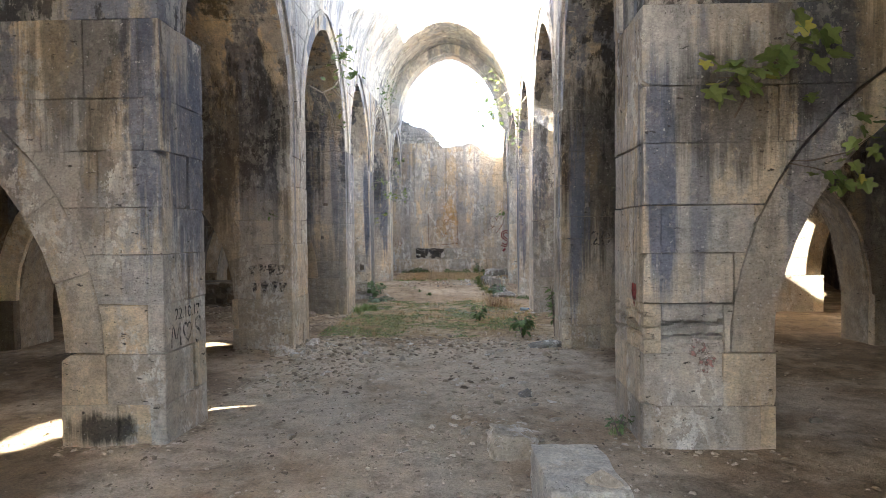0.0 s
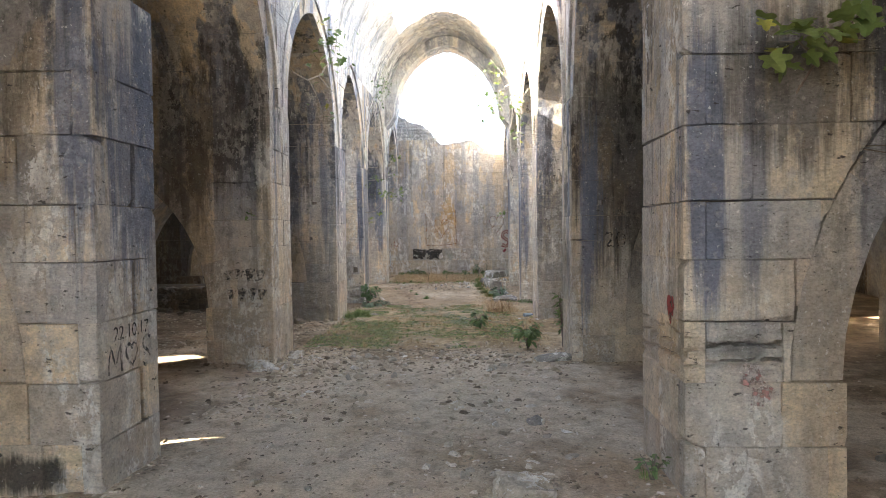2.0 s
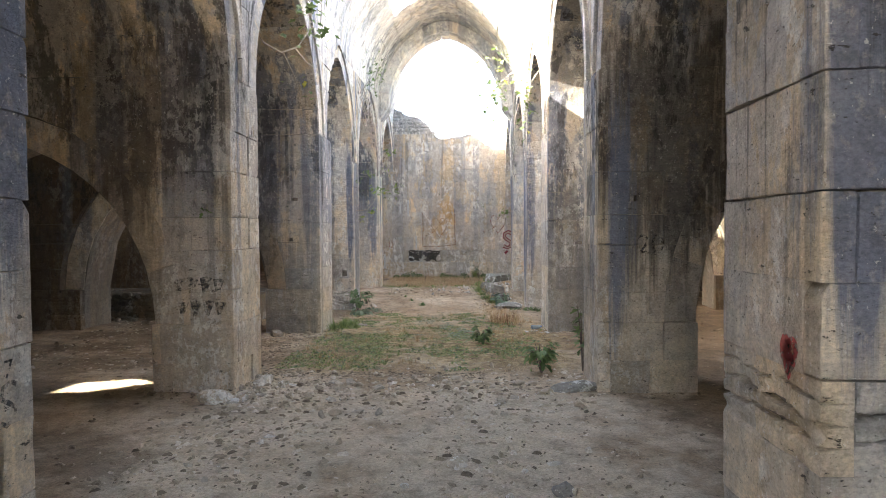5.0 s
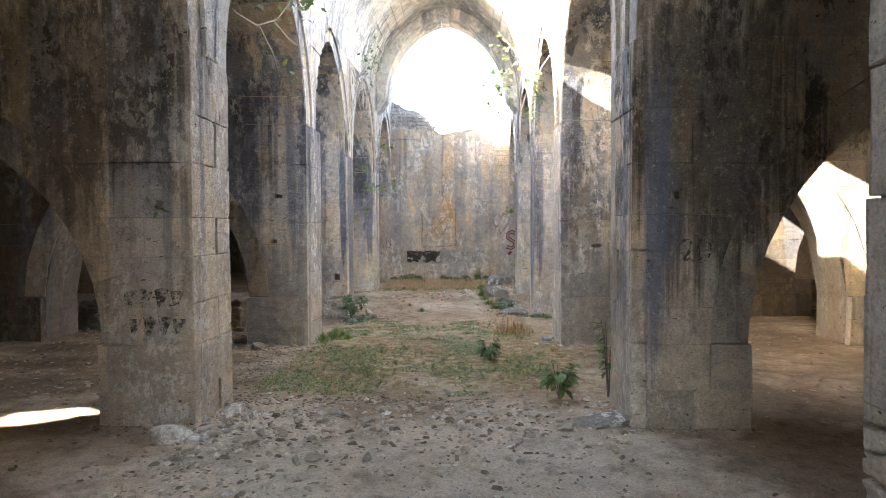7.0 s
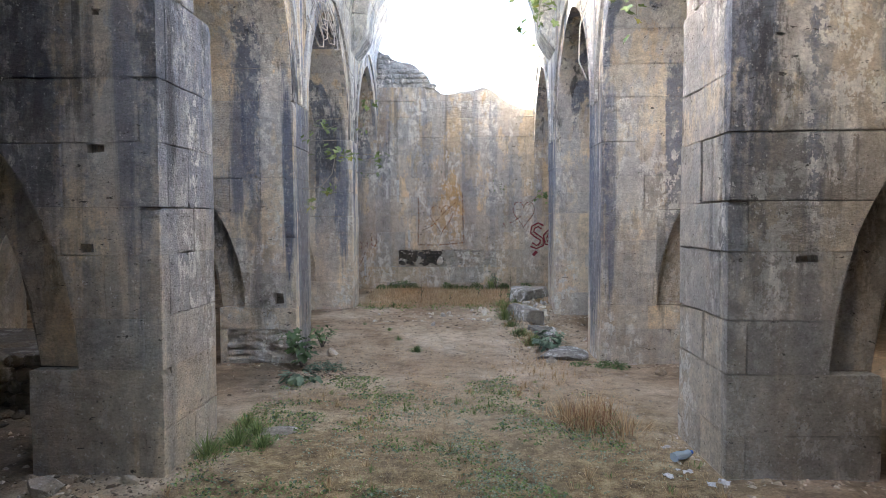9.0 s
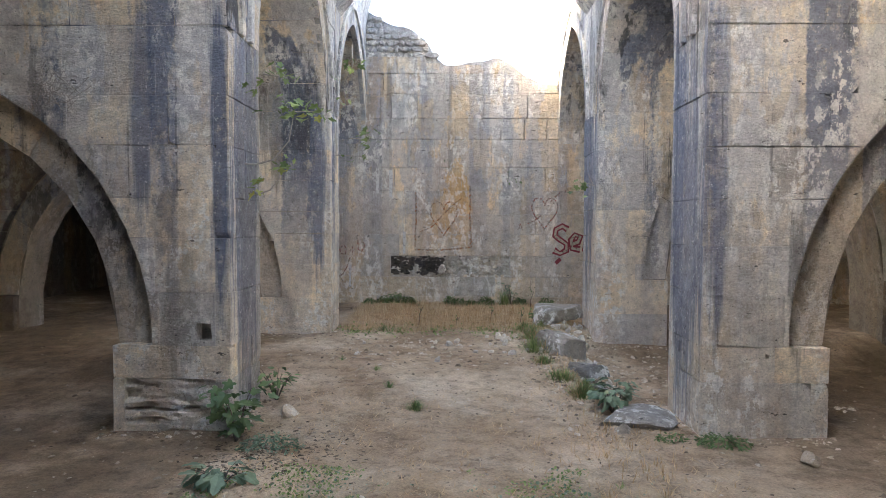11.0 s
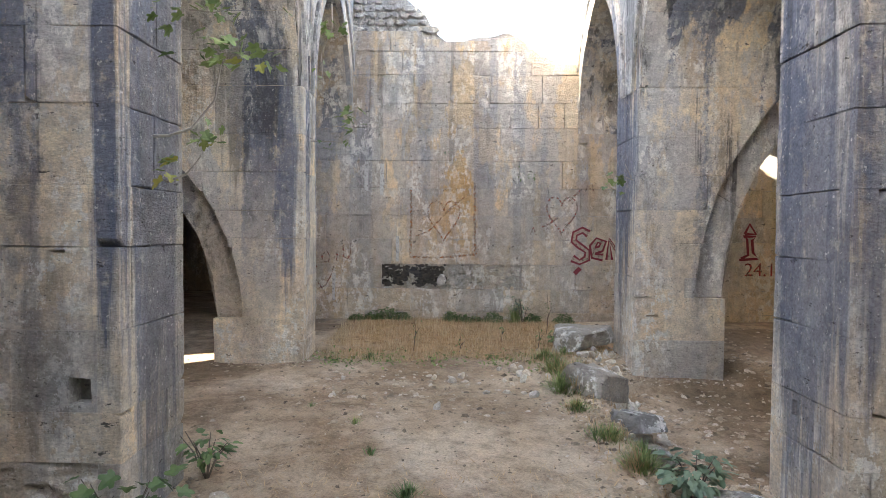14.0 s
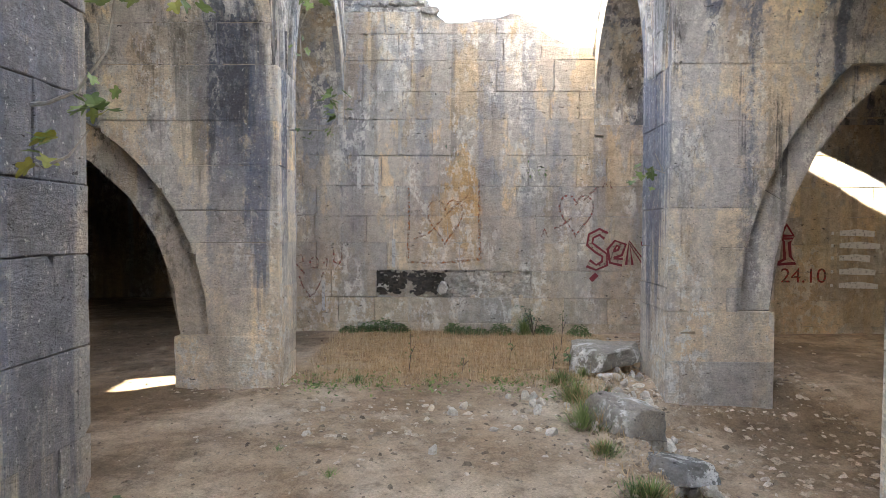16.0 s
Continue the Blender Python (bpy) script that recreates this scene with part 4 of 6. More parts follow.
def haunch(side, y0, y1):
    """What is left of the nave vault's foot over the arcade, broken off unevenly."""
    bm = bmesh.new()
    rows, n = [], int((y1 - y0) / 0.12)
    for i in range(n + 1):
        y = y0 + (y1 - y0) * i / n
        top = haunch_top(y, side)
        l, r = nave_x(y)
        col = []
        for j in range(9):
            z = NAVE_SPRING + (top - NAVE_SPRING) * j / 8
            h = (z - NAVE_SPRING) / (CROWN - NAVE_SPRING)
            lo, hi = 0.0, 0.5
            for _ in range(14):
                mid = (lo + hi) / 2
                if nave_arc(mid)[1] < h:
                    lo = mid
                else:
                    hi = mid
            x = arc_point(lo, y).x if side < 0 else arc_point(1 - lo, y).x
            w = 0.03 * noise.noise((y * 3, z * 3, side * 5))
            col.append(bm.verts.new((x + w, y, z)))
        for j in range(3):
            col.append(bm.verts.new(((l - 0.3 * (j + 0.4)) if side < 0 else (r + 0.3 * (j + 0.4)), y, top + 0.08 * noise.noise((y * 2, j * 3.0, 9.0)) - 0.05 * j)))
        col.append(bm.verts.new(((l - 1.0) if side < 0 else (r + 1.0), y, NAVE_SPRING)))
        rows.append(col)
    for a, b in zip(rows, rows[1:]):
        for j in range(len(a) - 1):
            bm.faces.new((a[j], a[j + 1], b[j + 1], b[j]))
    bm.faces.new(rows[0])
    bm.faces.new(rows[-1][::-1])
    bmesh.ops.recalc_face_normals(bm, faces=bm.faces[:])
    return structure("trim_vault_haunch_%s_%d" % ("west" if side < 0 else "east", int(y0)), bm, STONE_PALE, "broken foot of the collapsed nave vault", "vault")


for side in (-1, 1):
    haunch(side, 8.9, 17.9)
    haunch(side, 20.75, END)


# ---- nave arcade: rings and spandrels ----
def arcade(side):
    ob = tagged(new("arcade_%s" % ("west" if side < 0 else "east")), "pale dressed stones of the tall arches along the nave", "arcade", "", "structure")
    spans = []
    for k in range(1, 6):
        y0, y1 = front_of(k) + deep_of(k, side), (front_of(k + 1) if k < 5 else END)
        inner = PIERS[k][0] if side < 0 else PIERS[k][2]
        if k < 5:
            inner = max(inner, PIERS[k + 1][0] if side < 0 else PIERS[k + 1][2])
        spans.append((y0, y1, inner))
    ring = 0.24

    def curve(y0, y1, grow):
        """The arch's outline, widened by grow, as points from one springing to the other."""
        pts = []
        for i in range(29):
            t = i / 28
            y = (y0 + y1) / 2 - (y1 - y0) / 2 * math.cos(math.pi * t)
            pts.append(Vector((y, vault_z(y, y0, y1))))
        out = []
        for i, p in enumerate(pts):
            a, b = pts[max(0, i - 1)], pts[min(28, i + 1)]
            d = (b - a).normalized()
            nrm = Vector((-d.y, d.x))
            if i == 0:
                nrm = Vector((-1, 0))
            if i == 28:
                nrm = Vector((1, 0))
            out.append(p + nrm * grow)
        return out

    for y0, y1, inner in spans:
        place = lambda u, v, w: Vector((side * (inner + 0.004 + w), u, v))
        inn, out = curve(y0, y1, 0.0), curve(y0, y1, ring)
        for i in range(0, 28, 2):
            pts = [tuple(inn[j]) for j in (i, i + 1, i + 2)] + [tuple(out[j]) for j in (i + 2, i + 1, i)]
            block(ob, pts, place, 0.08, STONE_PALE, 0.008, 0.008, "voussoir")
        # a thin outer moulding
        place2 = lambda u, v, w: Vector((side * (inner - 0.035 + w), u, v))
        m0, m1 = curve(y0, y1, ring + 0.005), curve(y0, y1, ring + 0.075)
        for i in range(0, 28, 4):
            js = list(range(i, i + 5))
            block(ob, [tuple(m0[j]) for j in js] + [tuple(m1[j]) for j in js[::-1]], place2, 0.12, STONE_PALE, 0.004, 0.006, "moulding")
    joints = [SPRING, 3.7, 4.1, 4.5, 4.9, NAVE_SPRING]
    for k in range(1, 6):
        before = spans[k - 2] if k > 1 else (front_of(1) - 2.9, front_of(1), spans[0][2])
        after = spans[k - 1]
        def rise(z, s, sign):
            """Where the ring's outside stands at the height z."""
            c = curve(s[0], s[1], ring + 0.08)
            half = c[14:] if sign > 0 else c[:15][::-1]
            best = half[0].x
            for q in half:
                if q.y >= z:
                    best = q.x
            return best
        inner = min(before[2], after[2])
        place = lambda u, v, w: Vector((side * (inner + w), u, v))
        for z0, z1 in zip(joints, joints[1:]):
            lo, hi = rise(z0, before, 1), rise(z0, after, -1)
            if hi - lo < 0.1:
                continue
            f0 = lambda z: rise(z, before, 1) if z > SPRING + 0.05 else rise(SPRING + 0.05, before, 1)
            f1 = lambda z: rise(z, after, -1) if z > SPRING + 0.05 else rise(SPRING + 0.05, after, -1)
            q = cuts((before[0] + before[1]) / 2, (after[0] + after[1]) / 2, 0.5, 0.9)
            for a, b in zip(q, q[1:]):
                pts = clipped_row(a + 0.004, b - 0.004, z0 + 0.004, z1 - 0.004, f0, f1, 4)
                if pts:
                    block(ob, pts, place, 0.09, STONE_PALE, 0.006)
    return ob


for side in (-1, 1):
    arcade(side)


# ---- plant, rock and paint materials ----
def leaf_material(name, dark, light, yellow=0.0):
    m, n, l, p = node_material(name)
    pos = n.new("ShaderNodeNewGeometry")
    inf = n.new("ShaderNodeObjectInfo")
    add = n.new("ShaderNodeMath"); add.operation = 'FRACT'
    s = n.new("ShaderNodeMath"); s.operation = 'ADD'
    l.new(pos.outputs["Random Per Island"], s.inputs[0]); l.new(inf.outputs["Random"], s.inputs[1])
    l.new(s.outputs[0], add.inputs[0])
    r = ramp(n, [(0.0, dark), (0.92, light), (0.96, light if not yellow else (0.36, 0.34, 0.07))])
    l.new(add.outputs[0], r.inputs[0])
    v = ramp(n, [(0.35, (0.75, 0.75, 0.75)), (0.65, (1.15, 1.15, 1.15))])
    l.new(noise_at(n, l, pos.outputs["Position"], 40, 4, 0.6), v.inputs[0])
    l.new(mixed(n, l, 0.8, r.outputs[0], v.outputs[0], 'MULTIPLY'), p.inputs["Base Color"])
    p.inputs["Roughness"].default_value = 0.55
    tr = n.new("ShaderNodeBsdfTranslucent")
    l.new(r.outputs[0], tr.inputs[0])
    mx = n.new("ShaderNodeMixShader")
    mx.inputs[0].default_value = 0.3
    l.new(p.outputs[0], mx.inputs[1]); l.new(tr.outputs[0], mx.inputs[2])
    l.new(mx.outputs[0], n["Material Output"].inputs[0])
    return m


FIG = leaf_material("fig_leaf", (0.09, 0.14, 0.035), (0.24, 0.31, 0.10), 1.0)
FIG_SHADE = leaf_material("shaded_fig_leaf", (0.045, 0.085, 0.028), (0.12, 0.185, 0.065))
GREEN = leaf_material("weed_green", (0.07, 0.12, 0.035), (0.17, 0.25, 0.085))
TURF = leaf_material("turf_green", (0.10, 0.155, 0.042), (0.29, 0.36, 0.125))
BLUEGREEN = leaf_material("grey_green_leaf", (0.10, 0.155, 0.095), (0.21, 0.28, 0.175))
HOARY = leaf_material("hoary_leaf", (0.17, 0.21, 0.135), (0.36, 0.41, 0.29))
DRY = leaf_material("dry_straw", (0.31, 0.195, 0.09), (0.62, 0.44, 0.24))
STRAW = leaf_material("pale_straw", (0.45, 0.33, 0.18), (0.72, 0.58, 0.37))
RUST = leaf_material("rust_stalk", (0.14, 0.05, 0.025), (0.26, 0.11, 0.05))


def plain_material(name, colour, rough=0.85, grain=30.0):
    m, n, l, p = node_material(name)
    pos = n.new("ShaderNodeNewGeometry").outputs["Position"]
    v = ramp(n, [(0.3, (0.6, 0.6, 0.6)), (0.65, (1.15, 1.15, 1.15))])
    l.new(noise_at(n, l, pos, grain, 6, 0.65), v.inputs[0])
    l.new(mixed(n, l, 0.9, colour, v.outputs[0], 'MULTIPLY'), p.inputs["Base Color"])
    p.inputs["Roughness"].default_value = rough
    return m


BARK = plain_material("twig_bark", (0.42, 0.38, 0.33))
BARK_DARK = plain_material("dark_twig", (0.14, 0.11, 0.085))


def paint_material(name, colour, worn=0.5):
    """Sprayed or brushed paint, worn through in spots."""
    m, n, l, p = node_material(name)
    pos = n.new("ShaderNodeNewGeometry").outputs["Position"]
    r = ramp(n, [(worn - 0.1, (0,)), (worn + 0.1, (1,))])
    l.new(noise_at(n, l, pos, 24, 6, 0.7), r.inputs[0])
    l.new(r.outputs[0], p.inputs["Alpha"])
    p.inputs["Base Color"].default_value = (*colour, 1)
    p.inputs["Roughness"].default_value = 0.8
    return m


RED = paint_material("red_paint", (0.40, 0.07, 0.055), 0.45)
WINE = paint_material("wine_red_paint", (0.20, 0.02, 0.03), 0.30)
ORANGE = paint_material("orange_paint", (0.48, 0.16, 0.03), 0.53)
BLACK = paint_material("black_spray", (0.045, 0.043, 0.042), 0.51)
SPRAY = paint_material("worn_black_spray", (0.05, 0.05, 0.05), 0.51)
GREYPAINT = paint_material("grey_scratch", (0.16, 0.16, 0.17), 0.55)
WHITE = paint_material("white_paint", (0.80, 0.79, 0.77), 0.38)
BUFF = paint_material("buff_paint", (0.42, 0.35, 0.27), 0.40)
FADED = paint_material("faded_red_paint", (0.40, 0.10, 0.075), 0.52)
LIME = paint_material("lime_drip", (0.62, 0.61, 0.58), 0.40)
PINK = paint_material("pink_paint_smear", (0.44, 0.23, 0.20), 0.53)

WALLS = {ob.name: ob for ob in scene.objects if ob.parent is None}


# ---- paint on the stones ----
def ribbon(strokes, place, width):
    bm = bmesh.new()
    for pts in strokes:
        pts = [Vector(p) for p in pts]
        rows = []
        for i, p in enumerate(pts):
            d = (pts[min(i + 1, len(pts) - 1)] - pts[max(0, i - 1)]).normalized()
            nrm = Vector((-d.y, d.x)) * width / 2 * (0.8 + 0.4 * abs(math.sin(i * 2.3 + p.x * 9)))
            rows.append((bm.verts.new(place(*(p + nrm))), bm.verts.new(place(*(p - nrm)))))
        for a, b in zip(rows, rows[1:]):
            bm.faces.new((a[0], b[0], b[1], a[1]))
    return bm


def heart(cx, cz, w, h, n=28):
    out = []
    for i in range(n + 1):
        t = math.pi * 2 * i / n
        out.append((cx + w / 2 * math.sin(t) ** 3, cz + h / 2 * (13 * math.cos(t) - 5 * math.cos(2 * t) - 2 * math.cos(3 * t) - math.cos(4 * t)) / 14.5))
    return out


def lettering(text, size, m, material, parent, label):
    data = bpy.data.curves.new("lettering", 'FONT')
    data.body, data.size, data.extrude = text, size, 0.0005
    data.offset = 0.0
    data.materials.append(material)
    ob = new("lettering", data)
    ob.parent = parent
    ob.matrix_basis = m
    return tagged(ob, label)


END_PAINT = lambda u, v: Vector((u, END - 0.010, v))
END_TOP = lambda u, v: Vector((u, END - 0.014, v))
wall_end = WALLS["wall_end"]
part("graffiti_frame", ribbon([[(-1.04, 2.42), (-1.03, 1.9), (-1.05, 1.30)], [(-1.05, 1.28), (-0.6, 1.27), (-0.25, 1.30), (0.02, 1.33)], [(0.0, 2.5), (0.0, 2.0), (0.02, 1.32)]], END_PAINT, 0.035), ORANGE, wall_end, "faded orange painted lines")
part("graffiti_heart", ribbon([heart(-0.50, 1.92, 0.52, 0.68), [(-0.95, 1.62), (-0.75, 1.70), (-0.35, 2.12), (-0.16, 2.26)]], END_PAINT, 0.024), ORANGE, wall_end, "faded orange heart pierced by an arrow")
part("graffiti_heart", ribbon([heart(1.42, 2.02, 0.50, 0.62), [(1.1, 1.78), (1.22, 1.84), (1.36, 1.94)], [(1.52, 2.20), (1.62, 2.30), (1.74, 2.40)], [(1.80, 2.36), (1.83, 2.48), (1.87, 2.40), (1.91, 2.49), (1.93, 2.37)], [(0.92, 1.66), (0.96, 1.78), (1.01, 1.66)]], END_PAINT, 0.026), FADED, wall_end, "faded red heart pierced by an arrow")
part("graffiti_letters", ribbon([[(-2.72, 1.10), (-2.71, 1.36), (-2.62, 1.38), (-2.60, 1.28), (-2.70, 1.24), (-2.58, 1.10)], [(-2.50, 1.30), (-2.42, 1.36), (-2.36, 1.28), (-2.40, 1.18), (-2.49, 1.20), (-2.50, 1.30)], [(-2.30, 1.26), (-2.20, 1.28)], [(-2.25, 1.34), (-2.25, 1.20)], [(-2.15, 1.46), (-2.14, 1.28), (-2.08, 1.24), (-2.03, 1.30), (-2.03, 1.50)]], END_PAINT, 0.024), FADED, wall_end, "faded red scrawled letters")
part("graffiti_scrawl", ribbon([[(-2.66, 1.06), (-2.60, 0.90), (-2.50, 0.76), (-2.44, 0.66)], [(-2.30, 1.12), (-2.36, 0.94), (-2.44, 0.80), (-2.56, 0.74)]], END_PAINT, 0.022), FADED, wall_end, "faded red scrawl")
S = [(1.86, 1.68), (1.76, 1.74), (1.64, 1.68), (1.62, 1.56), (1.72, 1.48), (1.84, 1.40), (1.84, 1.28), (1.72, 1.22), (1.60, 1.28)]
Eb = [(1.94, 1.40), (2.06, 1.44), (2.10, 1.54), (2.0, 1.58), (1.93, 1.48), (1.95, 1.32), (2.10, 1.30)]
N = [(2.20, 1.26), (2.20, 1.58), (2.40, 1.30), (2.42, 1.60)]
part("graffiti_letters", ribbon([S, Eb, N, [(1.66, 1.10), (1.71, 1.05)]], END_PAINT, 0.115), WINE, wall_end, "large wine-red sprayed letters")
part("graffiti_letters", ribbon([S, Eb, N], END_TOP, 0.05), BUFF, wall_end, "pale filling of the sprayed letters")
part("graffiti_tower", ribbon([[(4.33, 1.30), (4.44, 1.36), (4.42, 1.62), (4.36, 1.66), (4.56, 1.66), (4.50, 1.60), (4.52, 1.40), (4.60, 1.30), (4.30, 1.28)], [(4.38, 1.70), (4.46, 1.86), (4.56, 1.70), (4.38, 1.70)]], END_PAINT, 0.04), WINE, wall_end, "wine-red sprayed sign")
lettering("24.10", 0.30, pose(4.38, END - 0.012, 1.02, 90, 0, 0), RED, wall_end, "red painted date")
for i, (w, z) in enumerate(((0.50, 1.74), (0.58, 1.56), (0.44, 1.38), (0.52, 1.18), (0.56, 0.98))):
    part("writing_bar", ribbon([[(5.22, z), (5.22 + w * 0.5, z + 0.01), (5.22 + w, z - 0.01)]], END_PAINT, 0.085), WHITE, wall_end, "white chalked line of writing")
    part("writing_dot", ribbon([[(5.10, z), (5.14, z)]], END_PAINT, 0.04), WHITE, wall_end)
part("white_drip", ribbon([[(-1.77, 2.84), (-1.775, 2.6), (-1.77, 2.35)], [(-1.52, 2.80), (-1.515, 2.6), (-1.52, 2.28)]], END_PAINT, 0.055), LIME, wall_end, "white lime drips")
part("white_drip", ribbon([[(-1.26, 1.62), (-1.255, 1.4), (-1.26, 1.2)], [(-2.3, 1.0), (-2.3, 0.8), (-2.3, 0.55)]], END_PAINT, 0.05), LIME, wall_end, "white lime drips")
w2l, w2r = WALLS["pier_wall_4_west"], WALLS["pier_wall_4_east"]
w1l, w1r = WALLS["pier_wall_3_west"], WALLS["pier_wall_3_east"]
P2 = lambda u, v: Vector((u, front_of(2) - 0.010, v))
for z, (lo, hi), count in ((1.26, (-2.46, -1.94), 4), (1.03, (-2.42, -1.93), 4)):
    step = (hi - lo) / count
    for i in range(count):
        x = lo + step * i
        part("writing_bar", ribbon([[(x + 0.01, z), (x + step * 0.5, z + 0.01), (x + step - 0.04, z)]], P2, 0.13), SPRAY, w2l, "worn black sprayed bar of writing")
lettering("20", 0.26, pose(2.02, front_of(2) - 0.010, 1.55, 90, 0, 0), GREYPAINT, w2r, "grey scratched number")
west = lambda u, v: Vector((-1.75 + 0.012, u, v))
lettering("22.10.17", 0.125, pose(-1.75 + 0.012, 4.99, 1.10, 90, 0, 90), BLACK, w1l, "black sprayed date")
part("graffiti_letter", ribbon([[(4.93, 0.90), (4.94, 0.99), (4.96, 1.07), (4.99, 0.99), (5.01, 0.94), (5.04, 1.01), (5.07, 1.08), (5.075, 0.99), (5.08, 0.90)]], west, 0.022), BLACK, w1l, "black sprayed letter")
part("graffiti_letter", ribbon([[(5.44, 1.06), (5.40, 1.08), (5.35, 1.06), (5.34, 1.01), (5.39, 0.98), (5.43, 0.95), (5.42, 0.90), (5.37, 0.88), (5.33, 0.90)]], west, 0.022), BLACK, w1l, "black sprayed letter")
part("graffiti_heart", ribbon([heart(5.20, 0.99, 0.14, 0.16)], west, 0.02), BLACK, w1l, "small black sprayed heart")
east = lambda u, v: Vector((1.685 - 0.012, u, v))
part("graffiti_heart", ribbon([heart(5.06, 1.28, 0.11 * q, 0.15 * q) for q in (1.0, 0.66, 0.33)], east, 0.03), RED, w1r, "solid red painted heart")
part("paint_smear", ribbon([[(2.06, 0.98), (2.10, 0.86), (2.09, 0.74)], [(2.0, 0.90), (2.1, 0.86), (2.18, 0.80)]], lambda u, v: Vector((u, front_of(1) - 0.010, v)), 0.06), PINK, w1r, "pink paint smear")


# ---- rocks ----
def rock_mesh(seed, size, flat=0.6, cut=0.68, detail=3):
    """A broken stone: a lump trimmed by several planes and roughened."""
    r = random.Random(seed)
    cut = 0.82 if max(size) > 0.2 else cut
    bm = bmesh.new()
    bmesh.ops.create_icosphere(bm, subdivisions=detail, radius=1.0)
    planes = [(Vector((r.uniform(-1, 1), r.uniform(-1, 1), r.uniform(-0.6, 1))).normalized(), r.uniform(cut - 0.3, cut)) for _ in range(12)]
    for v in bm.verts:
        for nrm, d in planes:
            over = v.co.dot(nrm) - d
            if over > 0:
                v.co -= nrm * over
        v.co += v.co.normalized() * (0.07 * noise.noise(v.co * 2.5 + Vector((seed, 0, 0))) + 0.03 * noise.noise(v.co * 8 + Vector((0, seed, 0))))
        v.co = Vector((v.co.x * size[0], v.co.y * size[1], v.co.z * size[2] * (1 if v.co.z > 0 else 1.0)))
    return bm


ROCK = stone_material("loose_limestone", (0.52, 0.45, 0.36), (0.37, 0.32, 0.26), 0.2, 0.35, 0.2, 0.4, 61.0, 0.7)
ROCK_GREY = stone_material("grey_boulder", (0.27, 0.25, 0.225), (0.21, 0.20, 0.18), 0.3, 0.5, 0.1, 0.4, 67.0, 0.7)


WHITE_ROCK = stone_material("white_limestone", (0.70, 0.65, 0.56), (0.58, 0.53, 0.45), 0.1, 0.15, 0.15, 0.3, 63.0, 0.7)


def rock(x, y, size, seed, turn=0.0, tilt=(0, 0), sink=0.25, label="pale broken limestone lying on the earth floor", material=None, group=""):
    ob = mesh_object("rock", rock_mesh(seed, size), material or ROCK)
    ob.matrix_basis = pose(x, y, floor_z(x, y) + size[2] * (0.55 - sink), tilt[0], tilt[1], turn)
    return tagged(ob, label, "rock", group)


def cut_block(name, label, x, y, size, turn, tilt, seed, rough=0.02, material=None, category="stone block"):
    """A squared stone fallen from the masonry, edges broken."""
    r = random.Random(seed)
    bm = bmesh.new()
    bmesh.ops.create_cube(bm, size=1)
    bmesh.ops.subdivide_edges(bm, edges=bm.edges[:], cuts=9, use_grid_fill=True)
    for v in bm.verts:
        c = v.co.copy()
        e = sorted(abs(q) for q in c)
        if e[1] > 0.44:
            v.co *= 1 - 0.05 * (0.5 + noise.noise(c * 5 + Vector((seed, 0, 0))))
        v.co += Vector((noise.noise(c * 4), noise.noise(c * 4 + Vector((9, 0, 0))), noise.noise(c * 4 + Vector((0, 9, seed))))) * rough
        v.co = Vector((v.co.x * size[0], v.co.y * size[1], v.co.z * size[2]))
    ob = mesh_object(name, bm, material or (STONE_PALE if rough < 0.05 else ROCK))
    ob.matrix_basis = pose(x, y, floor_z(x, y) + size[2] * 0.42, tilt[0], tilt[1], turn)
    return tagged(ob, label, category)


cut_block("fallen_block", "pale squared limestone block with a pink stain", 1.03, 3.74, (0.40, 0.78, 0.29), 2, (-2, 1), 3)
cut_block("broken_block", "broken pale limestone lump beside the squared block", 0.74, 4.62, (0.28, 0.21, 0.18), 14, (5, 9), 11, 0.09)
rock(1.10, 3.48, (0.13, 0.12, 0.08), 14, 60, (10, 8), -3.0, "pale broken stone resting on the squared block")
rock(1.42, 8.72, (0.30, 0.17, 0.08), 12, 5, (2, -3), 0.2, "flat dark slab at the edge of the turf", ROCK_GREY)
rock(1.15, 8.55, (0.13, 0.09, 0.05), 13, 40)
rock(-1.90, 8.32, (0.22, 0.13, 0.09), 15, 25, (0, 14), 0.2, "flat pale stone at the foot of the pier")
rock(0.32, 6.73, (0.14, 0.10, 0.05), 16, 10)
rock(0.98, 6.35, (0.12, 0.09, 0.07), 17, 70, material=ROCK_GREY)
rock(-1.72, 9.0, (0.16, 0.11, 0.10), 18, 15)
rock(-1.50, 8.9, (0.09, 0.07, 0.07), 19, 80)


